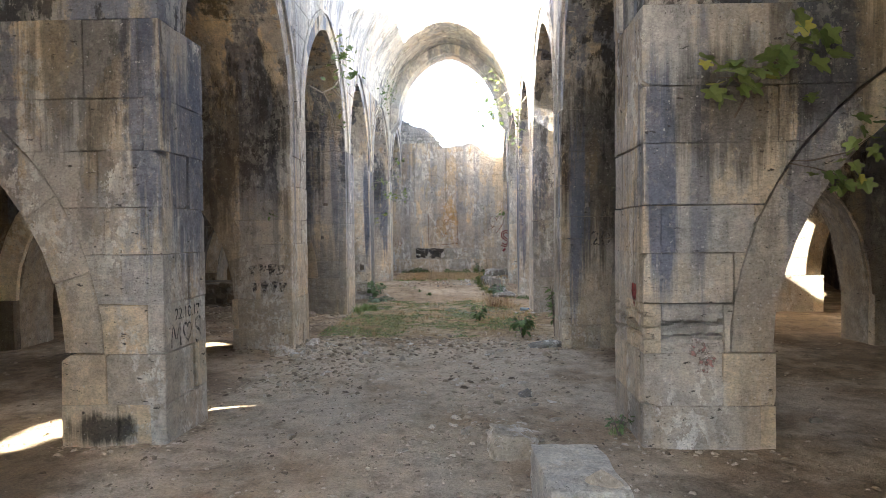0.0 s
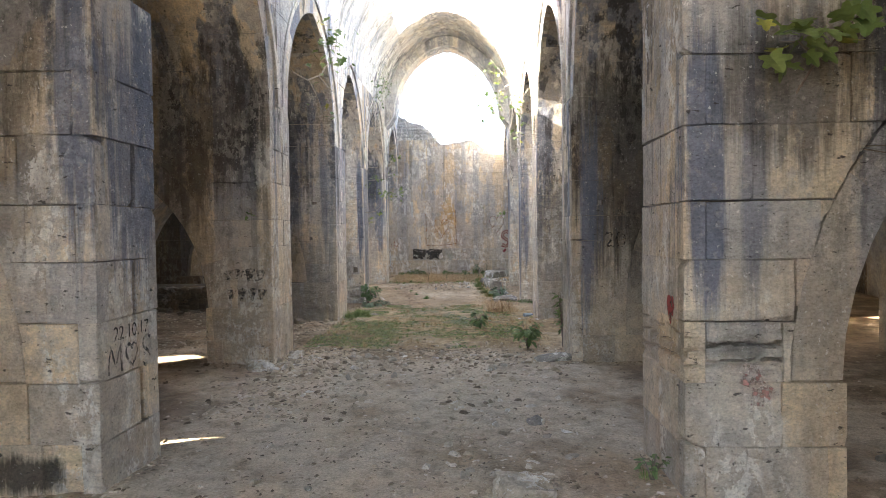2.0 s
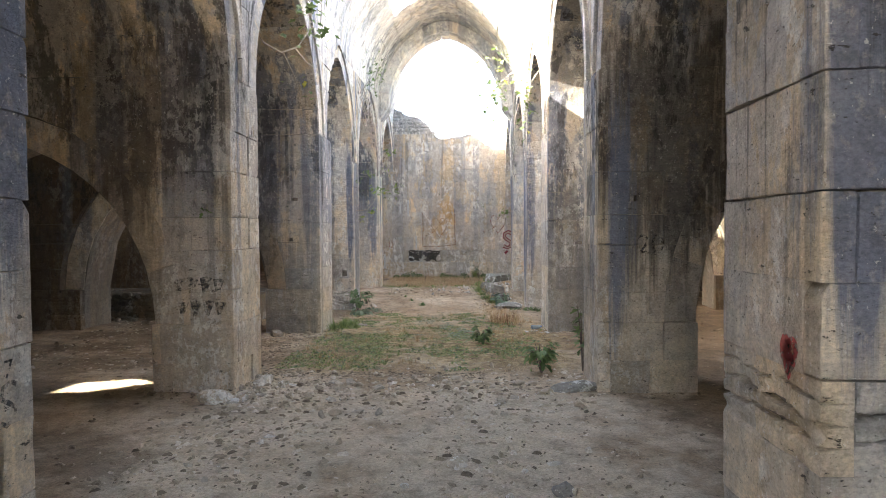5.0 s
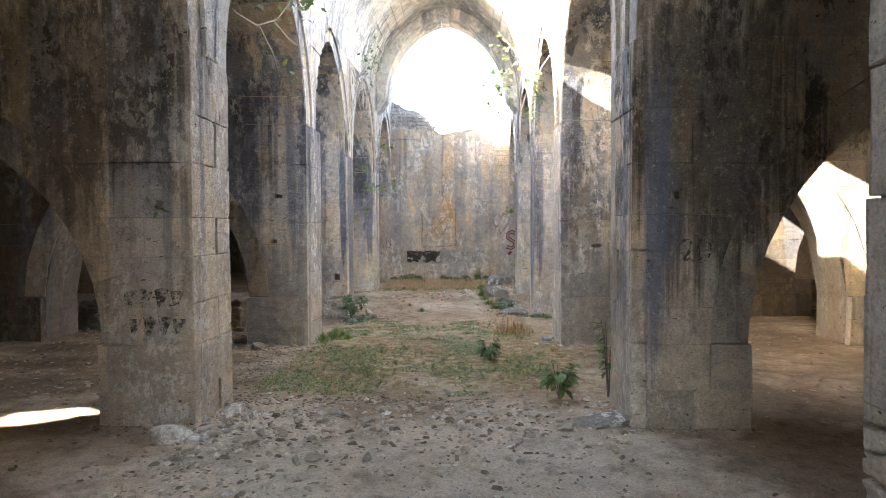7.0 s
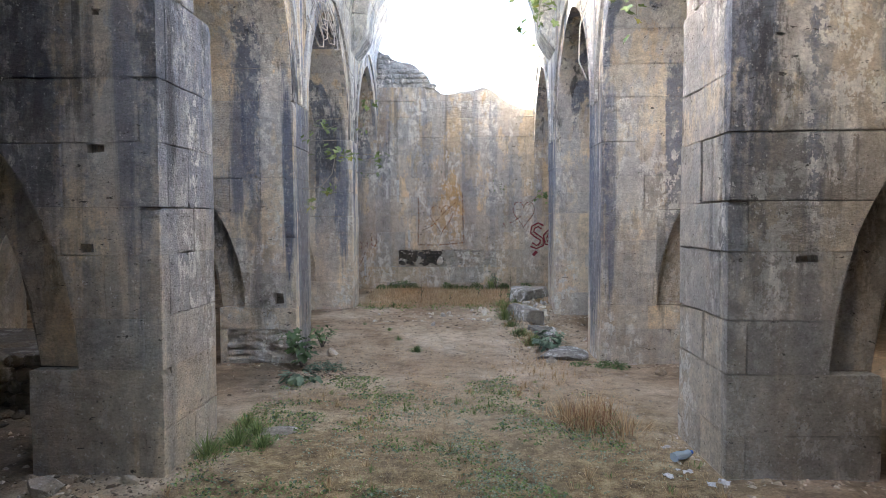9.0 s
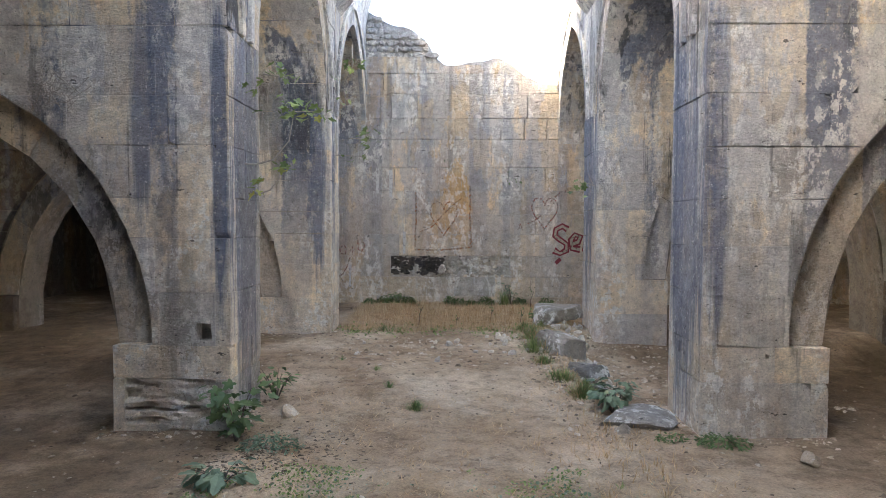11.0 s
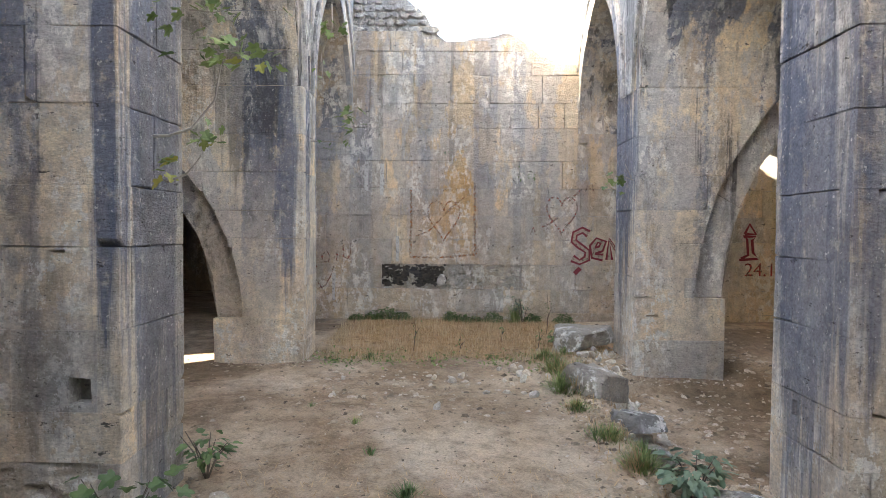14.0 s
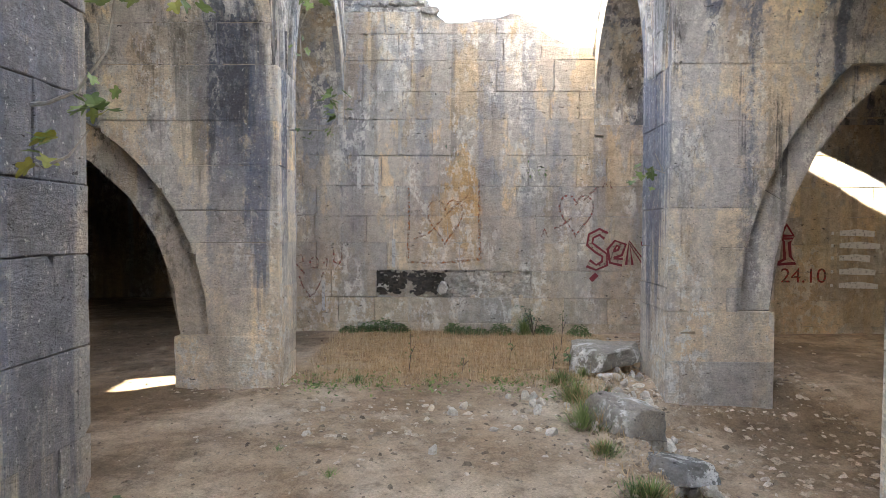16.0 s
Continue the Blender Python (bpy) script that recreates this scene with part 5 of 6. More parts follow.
def boulder(label, x, y, z, size, turn, tilt, seed):
    """A big angular stone: a squared lump split along a few planes, its faces pitted."""
    r = random.Random(seed)
    bm = bmesh.new()
    bmesh.ops.create_icosphere(bm, subdivisions=5, radius=1.0)
    planes = [(Vector((math.cos(q), math.sin(q), r.uniform(-0.25, 0.35))).normalized(), r.uniform(0.62, 0.86)) for q in [1.047 * i + r.uniform(-0.35, 0.35) for i in range(6)]]
    planes += [(Vector((r.uniform(-0.15, 0.15), r.uniform(-0.15, 0.15), 1)).normalized(), 0.55), (Vector((r.uniform(-0.2, 0.2), -0.3, -1)).normalized(), 0.5), (Vector((-0.7, -0.5, 0.9)).normalized(), 0.72)]
    for v in bm.verts:
        v.co *= 1.25
        for nrm, d in planes:
            over = v.co.dot(nrm) - d
            if over > 0:
                v.co -= nrm * over
        q = v.co.copy()
        v.co += q.normalized() * (0.05 * noise.noise(q * 2.2 + Vector((seed, 0, 0))) + 0.035 * noise.noise(q * 6 + Vector((0, seed, 0))) + 0.018 * noise.noise(q * 17))
        v.co = Vector((v.co.x * size[0], v.co.y * size[1], v.co.z * size[2]))
    ob = mesh_object("boulder", bm, ROCK_GREY, smooth=True)
    ob.matrix_basis = pose(x, y, z, tilt[0], tilt[1], turn)
    return tagged(ob, label, "boulder")


boulder("large grey slab propped on rubble beside the pier", 1.24, 20.72, floor_z(1.0, 20.7) + 0.16, (0.50, 0.42, 0.21), -8, (5, -7), 21)
boulder("large grey boulder sunk in the bank", 1.08, 19.02, floor_z(0.9, 19.0) + 0.06, (0.28, 0.36, 0.25), 18, (6, 9), 22)
boulder("grey stone wedged in the bank", 1.22, 18.25, floor_z(1.2, 18.25) + 0.06, (0.22, 0.26, 0.15), 60, (0, 8), 24)
boulder("grey stone wedged in the bank", 1.16, 17.7, floor_z(1.16, 17.7) + 0.05, (0.20, 0.24, 0.14), 130, (4, 5), 25)
rock(1.55, 21.7, (0.22, 0.14, 0.10), 23, 15, material=ROCK_GREY, label="dark grey stone by the pier")
rock(1.26, 16.45, (0.36, 0.30, 0.12), 44, 12, label="pale grey boulder in the weeds by the pier", material=ROCK_GREY)
rock(1.10, 16.2, (0.10, 0.08, 0.08), 25, 50)
rock(2.24, 15.55, (0.13, 0.09, 0.09), 26, 30, label="pale stone at the foot of the pier")
rock(-1.70, 16.55, (0.14, 0.11, 0.10), 27, 65)
rock(-1.45, 15.85, (0.10, 0.08, 0.08), 28, 10)
rock(-2.52, 12.12, (0.16, 0.12, 0.12), 29, 30, label="pale lump of stone beside the pier")
rock(-2.09, 12.28, (0.07, 0.05, 0.05), 30, 10)
rock(2.50, 11.6, (0.16, 0.12, 0.11), 31, 15, label="rounded pale stone on the aisle floor")
rock(-1.45, 13.3, (0.26, 0.17, 0.03), 32, 8, (0, 0), 0.5, label="flat grey slab lying in the turf", material=ROCK_GREY)
rock(3.20, 5.5, (0.08, 0.06, 0.05), 33, 40, material=ROCK_GREY)
rock(3.0, 12.9, (0.20, 0.18, 0.18), 34, 5, label="squared lump of stone inside the aisle arch")
loose = random.Random(77)
for i in range(64):
    rock(1.34 + loose.uniform(-0.2, 0.22), 17.9 + i * 0.042 + loose.uniform(-0.1, 0.1), tuple(loose.uniform(0.03, 0.10) for _ in range(3)), 500 + i, loose.uniform(0, 180), material=WHITE_ROCK if i % 3 else None, group="rubble by the last pier")
for i in range(22):
    rock(loose.uniform(-1.5, 0.9), loose.uniform(18.2, 19.7), tuple(loose.uniform(0.03, 0.075) for _ in range(3)), 130 + i, loose.uniform(0, 180), label="small white stone on the earth floor", material=WHITE_ROCK, group="white stones")
for i in range(60):
    rock(loose.uniform(-1.9, 1.5), loose.gauss(8.75, 0.42), (loose.uniform(0.04, 0.13), loose.uniform(0.035, 0.08), loose.uniform(0.02, 0.06)), 160 + i, loose.uniform(0, 180), group="rubble strip across the nave")
for i in range(40):
    rock(loose.uniform(-1.5, 1.5), loose.uniform(4.6, 8.2), (loose.uniform(0.03, 0.075), loose.uniform(0.03, 0.06), loose.uniform(0.02, 0.04)), 200 + i, loose.uniform(0, 180), group="stones on the nave floor")


def chip_material(name, dark, mid, light):
    """Small loose bits, each with a shade of its own."""
    m, n, l, p = node_material(name)
    geo = n.new("ShaderNodeNewGeometry")
    r = ramp(n, [(0.0, dark), (0.35, mid), (0.65, tuple(q * 1.35 for q in mid)), (1.0, light)])
    l.new(geo.outputs["Random Per Island"], r.inputs[0])
    g = ramp(n, [(0.35, (0.7, 0.7, 0.7)), (0.65, (1.2, 1.2, 1.2))])
    l.new(noise_at(n, l, geo.outputs["Position"], 60, 4, 0.7), g.inputs[0])
    l.new(mixed(n, l, 1.0, r.outputs[0], g.outputs[0], 'MULTIPLY'), p.inputs["Base Color"])
    p.inputs["Roughness"].default_value = 0.9
    p.inputs["Specular IOR Level"].default_value = 0.2
    return m


CHIPS = chip_material("stone_chips", (0.14, 0.108, 0.075), (0.36, 0.29, 0.21), (0.62, 0.54, 0.43))


def scatter(name, label, category, material, template, faces, spots):
    """Many small pieces in one mesh. spots: (place, size, turn, tilt)."""
    tv = np.array(template)
    verts, polys = [], []
    for (x, y, z), size, turn, tilt in spots:
        c, s = math.cos(turn), math.sin(turn)
        ct, st = math.cos(tilt), math.sin(tilt)
        base = len(verts)
        for a, b, h in tv * size:
            b, h = b * ct - h * st, b * st + h * ct
            verts.append((x + a * c - b * s, y + a * s + b * c, z + h))
        polys += [tuple(base + q for q in f) for f in faces]
    data = bpy.data.meshes.new(name)
    data.from_pydata(verts, [], polys)
    data.materials.append(material)
    return tagged(new(name, data), label, category, "", "stuff")


CHIP = [(-1, -0.6, 0), (0.9, -0.8, 0.1), (1.1, 0.5, 0), (-0.7, 0.8, 0.05), (-0.5, -0.3, 0.7), (0.6, 0.1, 0.8), (-0.1, 0.5, 0.6)]
CHIP_FACES = [(0, 1, 5, 4), (1, 2, 5), (2, 3, 6, 5), (3, 0, 4, 6), (4, 5, 6), (3, 2, 1, 0)]


def spread(count, seed, where, low, high, sizes_flat=0.8):
    r = random.Random(seed)
    out = []
    while len(out) < count:
        x, y = where(r)
        out.append(((x, y, floor_z(x, y) - 0.003), np.array((1, r.uniform(0.4, 1.0), sizes_flat * r.uniform(0.5, 1.25))) * (low + (high - low) * r.random() ** 2.6), r.uniform(0, 6.28), r.uniform(-0.3, 0.3)))
    return out


def strip(r):
    return (r.uniform(-1.9, 1.6), r.gauss(8.8, 0.5)) if r.random() < 0.5 else (r.choice((0.35, 0.75)) + r.gauss(0, 0.16), r.uniform(4.5, 9.3)) if r.random() < 0.4 else (r.gauss(-1.3, 0.4), r.uniform(6.2, 8.6))


scatter("gravel", "pale stone chips strewn over the nave floor", "gravel", CHIPS, CHIP, CHIP_FACES, spread(3400, 1, strip, 0.005, 0.045))
scatter("gravel", "small stone chips on the earth floor", "gravel", CHIPS, CHIP, CHIP_FACES, spread(9000, 2, lambda r: (r.uniform(-1.9, 1.6), r.uniform(1.5, 9.5)) if r.random() < 0.6 else (r.uniform(-3.2, 4.5), r.uniform(1.5, 9.5)) if r.random() < 0.55 else (r.uniform(-3.2, 4.5), r.uniform(9.5, 23)), 0.003, 0.024))
scatter("gravel", "stone chips and clods in the hollow by the east piers", "gravel", CHIPS, CHIP, CHIP_FACES, spread(3000, 10, lambda r: (r.uniform(1.2, 3.4), r.uniform(16.8, 22.8)), 0.005, 0.045))
scatter("gravel", "white stone chips before the dry grass", "gravel", CHIPS, CHIP, CHIP_FACES, spread(700, 3, lambda r: (r.uniform(-1.7, 1.1), r.gauss(18.9, 0.5)), 0.006, 0.04))
scatter("gravel", "stone chips along the bank by the east piers", "gravel", CHIPS, CHIP, CHIP_FACES, spread(1700, 4, lambda r: (1.1 + r.gauss(0, 0.25), r.uniform(16, 20.7)), 0.006, 0.042))


CLODS = chip_material("dry_clods", (0.13, 0.10, 0.07), (0.27, 0.215, 0.155), (0.46, 0.39, 0.30))
scatter("dirt_clods", "small clods and crumbs of dry earth on the nave floor", "clods", CLODS, CHIP, CHIP_FACES, spread(11000, 41, lambda r: (r.uniform(-2.0, 1.75), r.uniform(2.6, 9.2)) if r.random() < 0.5 else (r.uniform(-2.1, 1.7), r.uniform(14.2, 20.4)), 0.003, 0.019, 0.9))
scatter("dirt_clods", "crumbs of dry earth on the aisle floors", "clods", CLODS, CHIP, CHIP_FACES, spread(6000, 42, lambda r: (r.choice((-1, 1)) * r.uniform(1.7, 5.5), r.uniform(4.0, 23.0)), 0.004, 0.03, 0.9))
LITTER = chip_material("leaf_litter", (0.18, 0.13, 0.06), (0.46, 0.38, 0.215), (0.78, 0.71, 0.55))
scatter("leaf_litter", "pale leaf litter and straw bits in the turf", "litter", LITTER, [(-1, -0.4, 0), (1, -0.3, 0.2), (0.8, 0.4, 0.1), (-0.9, 0.3, 0.3)], [(0, 1, 2, 3)], spread(24000, 5, lambda r: (r.uniform(-1.9, 1.6), r.triangular(9.2, 15.8, 10.5)), 0.004, 0.020))


DARK_LITTER = chip_material("dark_litter", (0.06, 0.045, 0.03), (0.13, 0.10, 0.068), (0.34, 0.29, 0.22))


def west_edge(r):
    """Rotting litter along the west and front edges of the turf."""
    if r.random() < 0.7:
        return -2.1 + r.gauss(0, 0.34), r.uniform(8.9, 12.6)
    return r.uniform(-1.9, 0.6), 9.45 + r.gauss(0, 0.10)


scatter("dark_litter", "dark rotting leaf litter along the edge of the turf", "litter", DARK_LITTER, CHIP, CHIP_FACES, spread(9000, 8, west_edge, 0.004, 0.022, 0.5))
scatter("dark_litter", "brown rotting leaves and stalks among the turf", "litter", DARK_LITTER, [(-1, -0.4, 0), (1, -0.3, 0.25), (0.8, 0.4, 0.1), (-0.9, 0.3, 0.3)], [(0, 1, 2, 3)], spread(4500, 43, lambda r: (r.uniform(-1.95, 1.65), r.triangular(9.3, 15.2, 11.0)), 0.005, 0.028))
scatter("dark_litter", "twigs and dead leaves at the foot of the west pier", "litter", DARK_LITTER, CHIP, CHIP_FACES, spread(1800, 44, lambda r: (-1.65 + r.gauss(0, 0.28), 15.65 + r.gauss(0, 0.30)), 0.004, 0.028, 0.5))
scatter("gravel", "loose stones on the floor of the west aisle", "gravel", CHIPS, CHIP, CHIP_FACES, spread(2500, 9, lambda r: (r.uniform(-5.5, -2.0), r.uniform(9.5, 13.6)), 0.004, 0.035))


def along_piers(r):
    """Spots along the feet of the piers."""
    k = r.choice((1, 1, 2, 2, 3, 3, 4, 4, 5, 5))
    side = r.choice((-1, 1))
    row = PIERS[k]
    inner, jamb = (row[0], row[1]) if side < 0 else (row[2], row[3])
    if r.random() < 0.65:
        return side * r.uniform(inner - 0.05, jamb + 0.05), front_of(k) - abs(r.gauss(0, 0.09)) - 0.01
    return side * (inner - abs(r.gauss(0, 0.08)) - 0.01), front_of(k) + r.uniform(0, deep_of(k, side))


scatter("gravel", "crumbled stone at the feet of the piers", "gravel", CHIPS, CHIP, CHIP_FACES, spread(2200, 6, along_piers, 0.004, 0.03))


# ---- grass and weeds ----
BLADE = [(-0.06, 0, 0), (0.06, 0, 0), (0.045, 0.12, 0.55), (-0.045, 0.12, 0.55), (0.0, 0.35, 1.0)]
BLADE_FACES = [(0, 1, 2, 3), (3, 2, 4)]
LEAFLET = [(0, 0, 0), (0.22, 0.35, 0.22), (0.18, 0.75, 0.2), (0, 1.0, 0.1), (-0.18, 0.75, 0.2), (-0.22, 0.35, 0.22)]
LEAFLET_FACES = [(0, 1, 2, 3), (0, 3, 4, 5)]


def blades(count, seed, where, low, high, wide=1.0, lean=0.6):
    r = random.Random(seed)
    out = []
    while len(out) < count:
        x, y = where(r)
        h = r.uniform(low, high)
        out.append(((x, y, floor_z(x, y) - 0.004), np.array((wide * min(1.0, 0.10 / h), 1, 1)) * h, r.uniform(0, 6.28), r.uniform(-lean, lean)))
    return out


def tuft(x, y, count, radius, height, seed):
    """Blades spraying outwards from one root, lower towards the rim."""
    r = random.Random(seed)
    out = []
    for _ in range(count):
        a, d = r.uniform(0, 6.283), min(1.0, abs(r.gauss(0, 0.45)))
        px, py = x + math.cos(a) * d * radius, y + math.sin(a) * d * radius
        h = height * (1.05 - 0.7 * d) * r.uniform(0.35, 1.0)
        out.append(((px, py, floor_z(px, py) - 0.004), np.array((0.8 * min(1.0, 0.08 / h), 1, 1)) * h, a - 1.571 + r.gauss(0, 0.5), -(0.1 + 0.75 * d + r.gauss(0, 0.2))))
    return out


def clump(x, y, count, radius, height, size, seed):
    """Small leaves filling a low dome."""
    r = random.Random(seed)
    out = []
    for _ in range(count):
        a, d, t = r.uniform(0, 6.283), r.random() ** 0.6, r.random()
        px, py = x + math.cos(a) * d * radius, y + math.sin(a) * d * radius * 0.6
        q = size * r.uniform(0.5, 1.0)
        out.append(((px, py, floor_z(px, py) + t * height * (1 - 0.8 * d * d)), np.array((1, 1, 1)) * q, a - 1.571 + r.gauss(0, 0.8), r.uniform(-0.9, 0.4)))
    return out


def in_turf(r):
    while True:
        x, y = r.uniform(-1.85, 1.6), r.uniform(9.2, 16.2)
        if y > 9.6 + 0.45 * noise.noise((x * 1.3, 4, 4)) + 0.2 * noise.noise((x * 5, 4, 9)) and noise.noise((x * 1.1, y * 1.1, 5.0)) + 0.35 * noise.noise((x * 4, y * 4, 1.0)) > -0.28 + 0.16 * max(0, y - 12.3) + 0.25 * max(0.0, x - 1.1):
            return x, y


def green_turf(r):
    """Spots in dense green patches, more of them on the west side."""
    while True:
        x, y = r.uniform(-1.85, 1.3), r.uniform(9.7, 15.4)
        patch = 0.8 * noise.noise((x * 1.5 + 5, y * 1.15, 2.0)) + 0.45 * noise.noise((x * 5, y * 4.5, 7.0)) + 0.2 * noise.noise((x * 15, y * 15, 3.0))
        if patch + r.gauss(0, 0.07) > 0.06 + 0.12 * max(-0.8, x) + 0.16 * max(0.0, y - 13.6):
            return x, y


def hoary_turf(r):
    """Spots in the pale patches about the middle of the turf."""
    while True:
        x, y = r.gauss(0.15, 0.6), r.gauss(12.9, 0.9)
        if 0.8 * noise.noise((x * 2.1, y * 1.8, 12.0)) + 0.5 * noise.noise((x * 7, y * 7, 17.0)) + r.gauss(0, 0.08) > 0.05 and abs(x) < 1.5:
            return x, y


def in_straw(r):
    """Spots in the dry grass before the end wall, thinning out in patches and along its front edge."""
    while True:
        x, y = r.uniform(-1.98, 1.62), r.uniform(19.7, 23.22)
        edge = 20.25 + 0.4 * noise.noise((x * 1.2, 3.0, 7.0)) + 0.15 * noise.noise((x * 5, 1.0, 7.0))
        if noise.noise((x * 2.2, y * 2.2, 3.0)) + 0.5 * noise.noise((x * 7, y * 7, 5.0)) > -0.25 + max(0.0, edge - y) * 2.2 + max(0.0, x - 1.2) * 0.6:
            return x, y


scatter("dry_turf", "short dry grass and litter over the nave floor", "grass", DRY, BLADE, BLADE_FACES, blades(20000, 11, in_turf, 0.012, 0.05, 0.6, 1.4))
scatter("green_turf", "low green creeping weeds in the dry turf", "weeds", TURF, LEAFLET, LEAFLET_FACES, blades(36000, 12, green_turf, 0.009, 0.028, 1.6, 0.9))
scatter("grey_green_turf", "grey-green creeping weeds in the dry turf", "weeds", BLUEGREEN, LEAFLET, LEAFLET_FACES, blades(7000, 45, green_turf, 0.012, 0.034, 1.6, 0.9))
scatter("grey_green_turf", "patches of pale hoary creeping weed in the turf", "weeds", HOARY, LEAFLET, LEAFLET_FACES, blades(12000, 32, hoary_turf, 0.008, 0.024, 1.6, 0.9))
scatter("spiky_tuft", "tall tuft of narrow pale green leaves at the end wall", "grass", TURF, BLADE, BLADE_FACES, tuft(0.66, 23.08, 220, 0.12, 0.42, 777))
scatter("edge_weeds", "low green weeds along the edge of the dry grass", "weeds", TURF, LEAFLET, LEAFLET_FACES, blades(1100, 33, lambda r: (r.choice((-1.75, -1.55, -1.1, -0.45, 0.15, 0.6)) + r.gauss(0, 0.13), 20.15 + r.gauss(0, 0.24)), 0.015, 0.055, 1.5, 0.9))
tufts = random.Random(88)
for label, material, count, tall in (("green", TURF, 60, 0.075), ("dry straw-coloured", DRY, 70, 0.09)):
    spots = []
    for i in range(count):
        x, y = in_turf(tufts)
        spots += tuft(x, y, 26, tufts.uniform(0.04, 0.10), tall * tufts.uniform(0.6, 1.4), 900 + i)
    scatter("turf_tufts", "small %s grass tufts in the turf" % label, "grass", material, BLADE, BLADE_FACES, spots)
for n, (x, y) in enumerate(((1.0, 13.35), (1.18, 13.5), (0.88, 13.6), (1.1, 13.75), (1.25, 13.2))):
    scatter("straw_tuft", "tall tuft of dry straw-coloured grass in the turf", "grass", DRY, BLADE, BLADE_FACES, tuft(x, y, 75, 0.26, 0.30, 950 + n))
scatter("dry_grass", "golden dry grass before the end wall", "grass", DRY, BLADE, BLADE_FACES, blades(24000, 13, in_straw, 0.02, 0.085, 0.5, 1.45))
scatter("dry_grass", "taller pale straw standing among the dry grass", "grass", STRAW, BLADE, BLADE_FACES, blades(2600, 46, in_straw, 0.08, 0.17, 0.35, 0.55))
scatter("dark_litter", "brown dead leaves among the dry grass", "litter", DARK_LITTER, CHIP, CHIP_FACES, spread(2600, 47, in_straw, 0.004, 0.022, 0.4))
for n, (x, radius, height) in enumerate(((-1.62, 0.15, 0.14), (-1.38, 0.18, 0.22), (-1.15, 0.12, 0.14), (-0.36, 0.13, 0.17), (-0.18, 0.12, 0.12), (0.02, 0.12, 0.08), (0.30, 0.15, 0.18), (0.95, 0.12, 0.14), (1.45, 0.16, 0.17), (-1.9, 0.10, 0.10))):
    scatter("end_weeds", "small green weed clump at the foot of the end wall", "weeds", GREEN, LEAFLET, LEAFLET_FACES, clump(x, 23.08, 260, radius, height, 0.07, 300 + n))
bank = random.Random(15)
for n, (x, y, tall) in enumerate(((0.72, 20.15, 0.16), (0.80, 19.65, 0.26), (0.86, 19.3, 0.30), (0.84, 18.95, 0.26), (0.78, 18.45, 0.12), (0.86, 17.75, 0.15), (0.97, 17.2, 0.2), (1.1, 17.5, 0.13))):
    for kind, material, c in (("yellow-green", TURF, 260), ("dry", DRY, 90), ("green", GREEN, 70)):
        scatter("bank_grass", "tuft of long %s grass along the bank" % kind, "grass", material, BLADE, BLADE_FACES, tuft(x + bank.gauss(0, 0.04), y, c, 0.20, tall, 400 + n * 3 + len(kind)))
scatter("bank_straw", "dry straw along the bank by the east pier", "grass", DRY, BLADE, BLADE_FACES, blades(1500, 16, lambda r: (1.0 + r.gauss(0, 0.2), r.uniform(15.0, 20.4)), 0.02, 0.09, 0.8, 1.3))
scatter("pier_weeds", "dark green weeds at the foot of the east pier", "weeds", GREEN, LEAFLET, LEAFLET_FACES, clump(1.78, 15.92, 220, 0.2, 0.10, 0.05, 17) + clump(1.42, 16.0, 90, 0.12, 0.07, 0.045, 18))
scatter("floor_straw", "dry straw and litter on the nave floor", "grass", DRY, BLADE, BLADE_FACES, [(p, q, a, t * 0.12 + 1.45 * (1 if t > 0 else -1)) for p, q, a, t in blades(9000, 18, lambda r: (r.uniform(-1.7, 1.6), r.uniform(14.0, 17.2)), 0.02, 0.08, 0.8, 0.8)])
for n, (x, y, tall) in enumerate(((-1.78, 12.75, 0.2), (-1.66, 13.0, 0.2), (-1.58, 13.25, 0.15), (-1.72, 13.4, 0.16), (-1.45, 12.95, 0.12))):
    scatter("pier_grass", "tuft of yellow-green grass at the foot of the west pier", "grass", TURF, BLADE, BLADE_FACES, tuft(x, y, 170, 0.15, tall, 970 + n))
scatter("brown_brush", "dry rust-brown brush in the turf", "weeds", RUST, BLADE, BLADE_FACES, blades(90, 21, lambda r: (1.02 + r.gauss(0, 0.12), 13.42 + r.gauss(0, 0.15)), 0.10, 0.28, 0.3, 0.4))
scatter("west_weeds", "grey-green weeds by the west pier", "weeds", BLUEGREEN, LEAFLET, LEAFLET_FACES, clump(-1.62, 15.75, 260, 0.24, 0.12, 0.05, 22))
for n, (x, y, c) in enumerate(((-0.6, 16.7, 300), (-1.1, 17.9, 120), (-0.9, 17.3, 150), (1.0, 20.45, 300), (-1.3, 20.2, 300), (0.1, 20.3, 120), (-1.55, 18.3, 90), (1.55, 5.15, 160))):
    scatter("grass_tuft", "small tuft of green grass in the earth", "grass", TURF if n % 2 else GREEN, BLADE, BLADE_FACES, tuft(x, y, c // 2, 0.05 + c * 0.00025, 0.05 + c * 0.00025, 40 + n))


def tube(bm, pts, r0, r1, sides=6):
    pts = [Vector(p) for p in pts]
    rings = []
    for i, p in enumerate(pts):
        d = (pts[min(i + 1, len(pts) - 1)] - pts[max(0, i - 1)]).normalized()
        a = d.orthogonal().normalized()
        b = d.cross(a)
        r = r0 + (r1 - r0) * i / (len(pts) - 1)
        rings.append([bm.verts.new(p + (a * math.cos(6.283 * j / sides) + b * math.sin(6.283 * j / sides)) * r) for j in range(sides)])
    for a, b in zip(rings, rings[1:]):
        for j in range(sides):
            bm.faces.new((a[j], a[(j + 1) % sides], b[(j + 1) % sides], b[j]))
    bm.faces.new(rings[-1])
    bm.faces.new(rings[0][::-1])


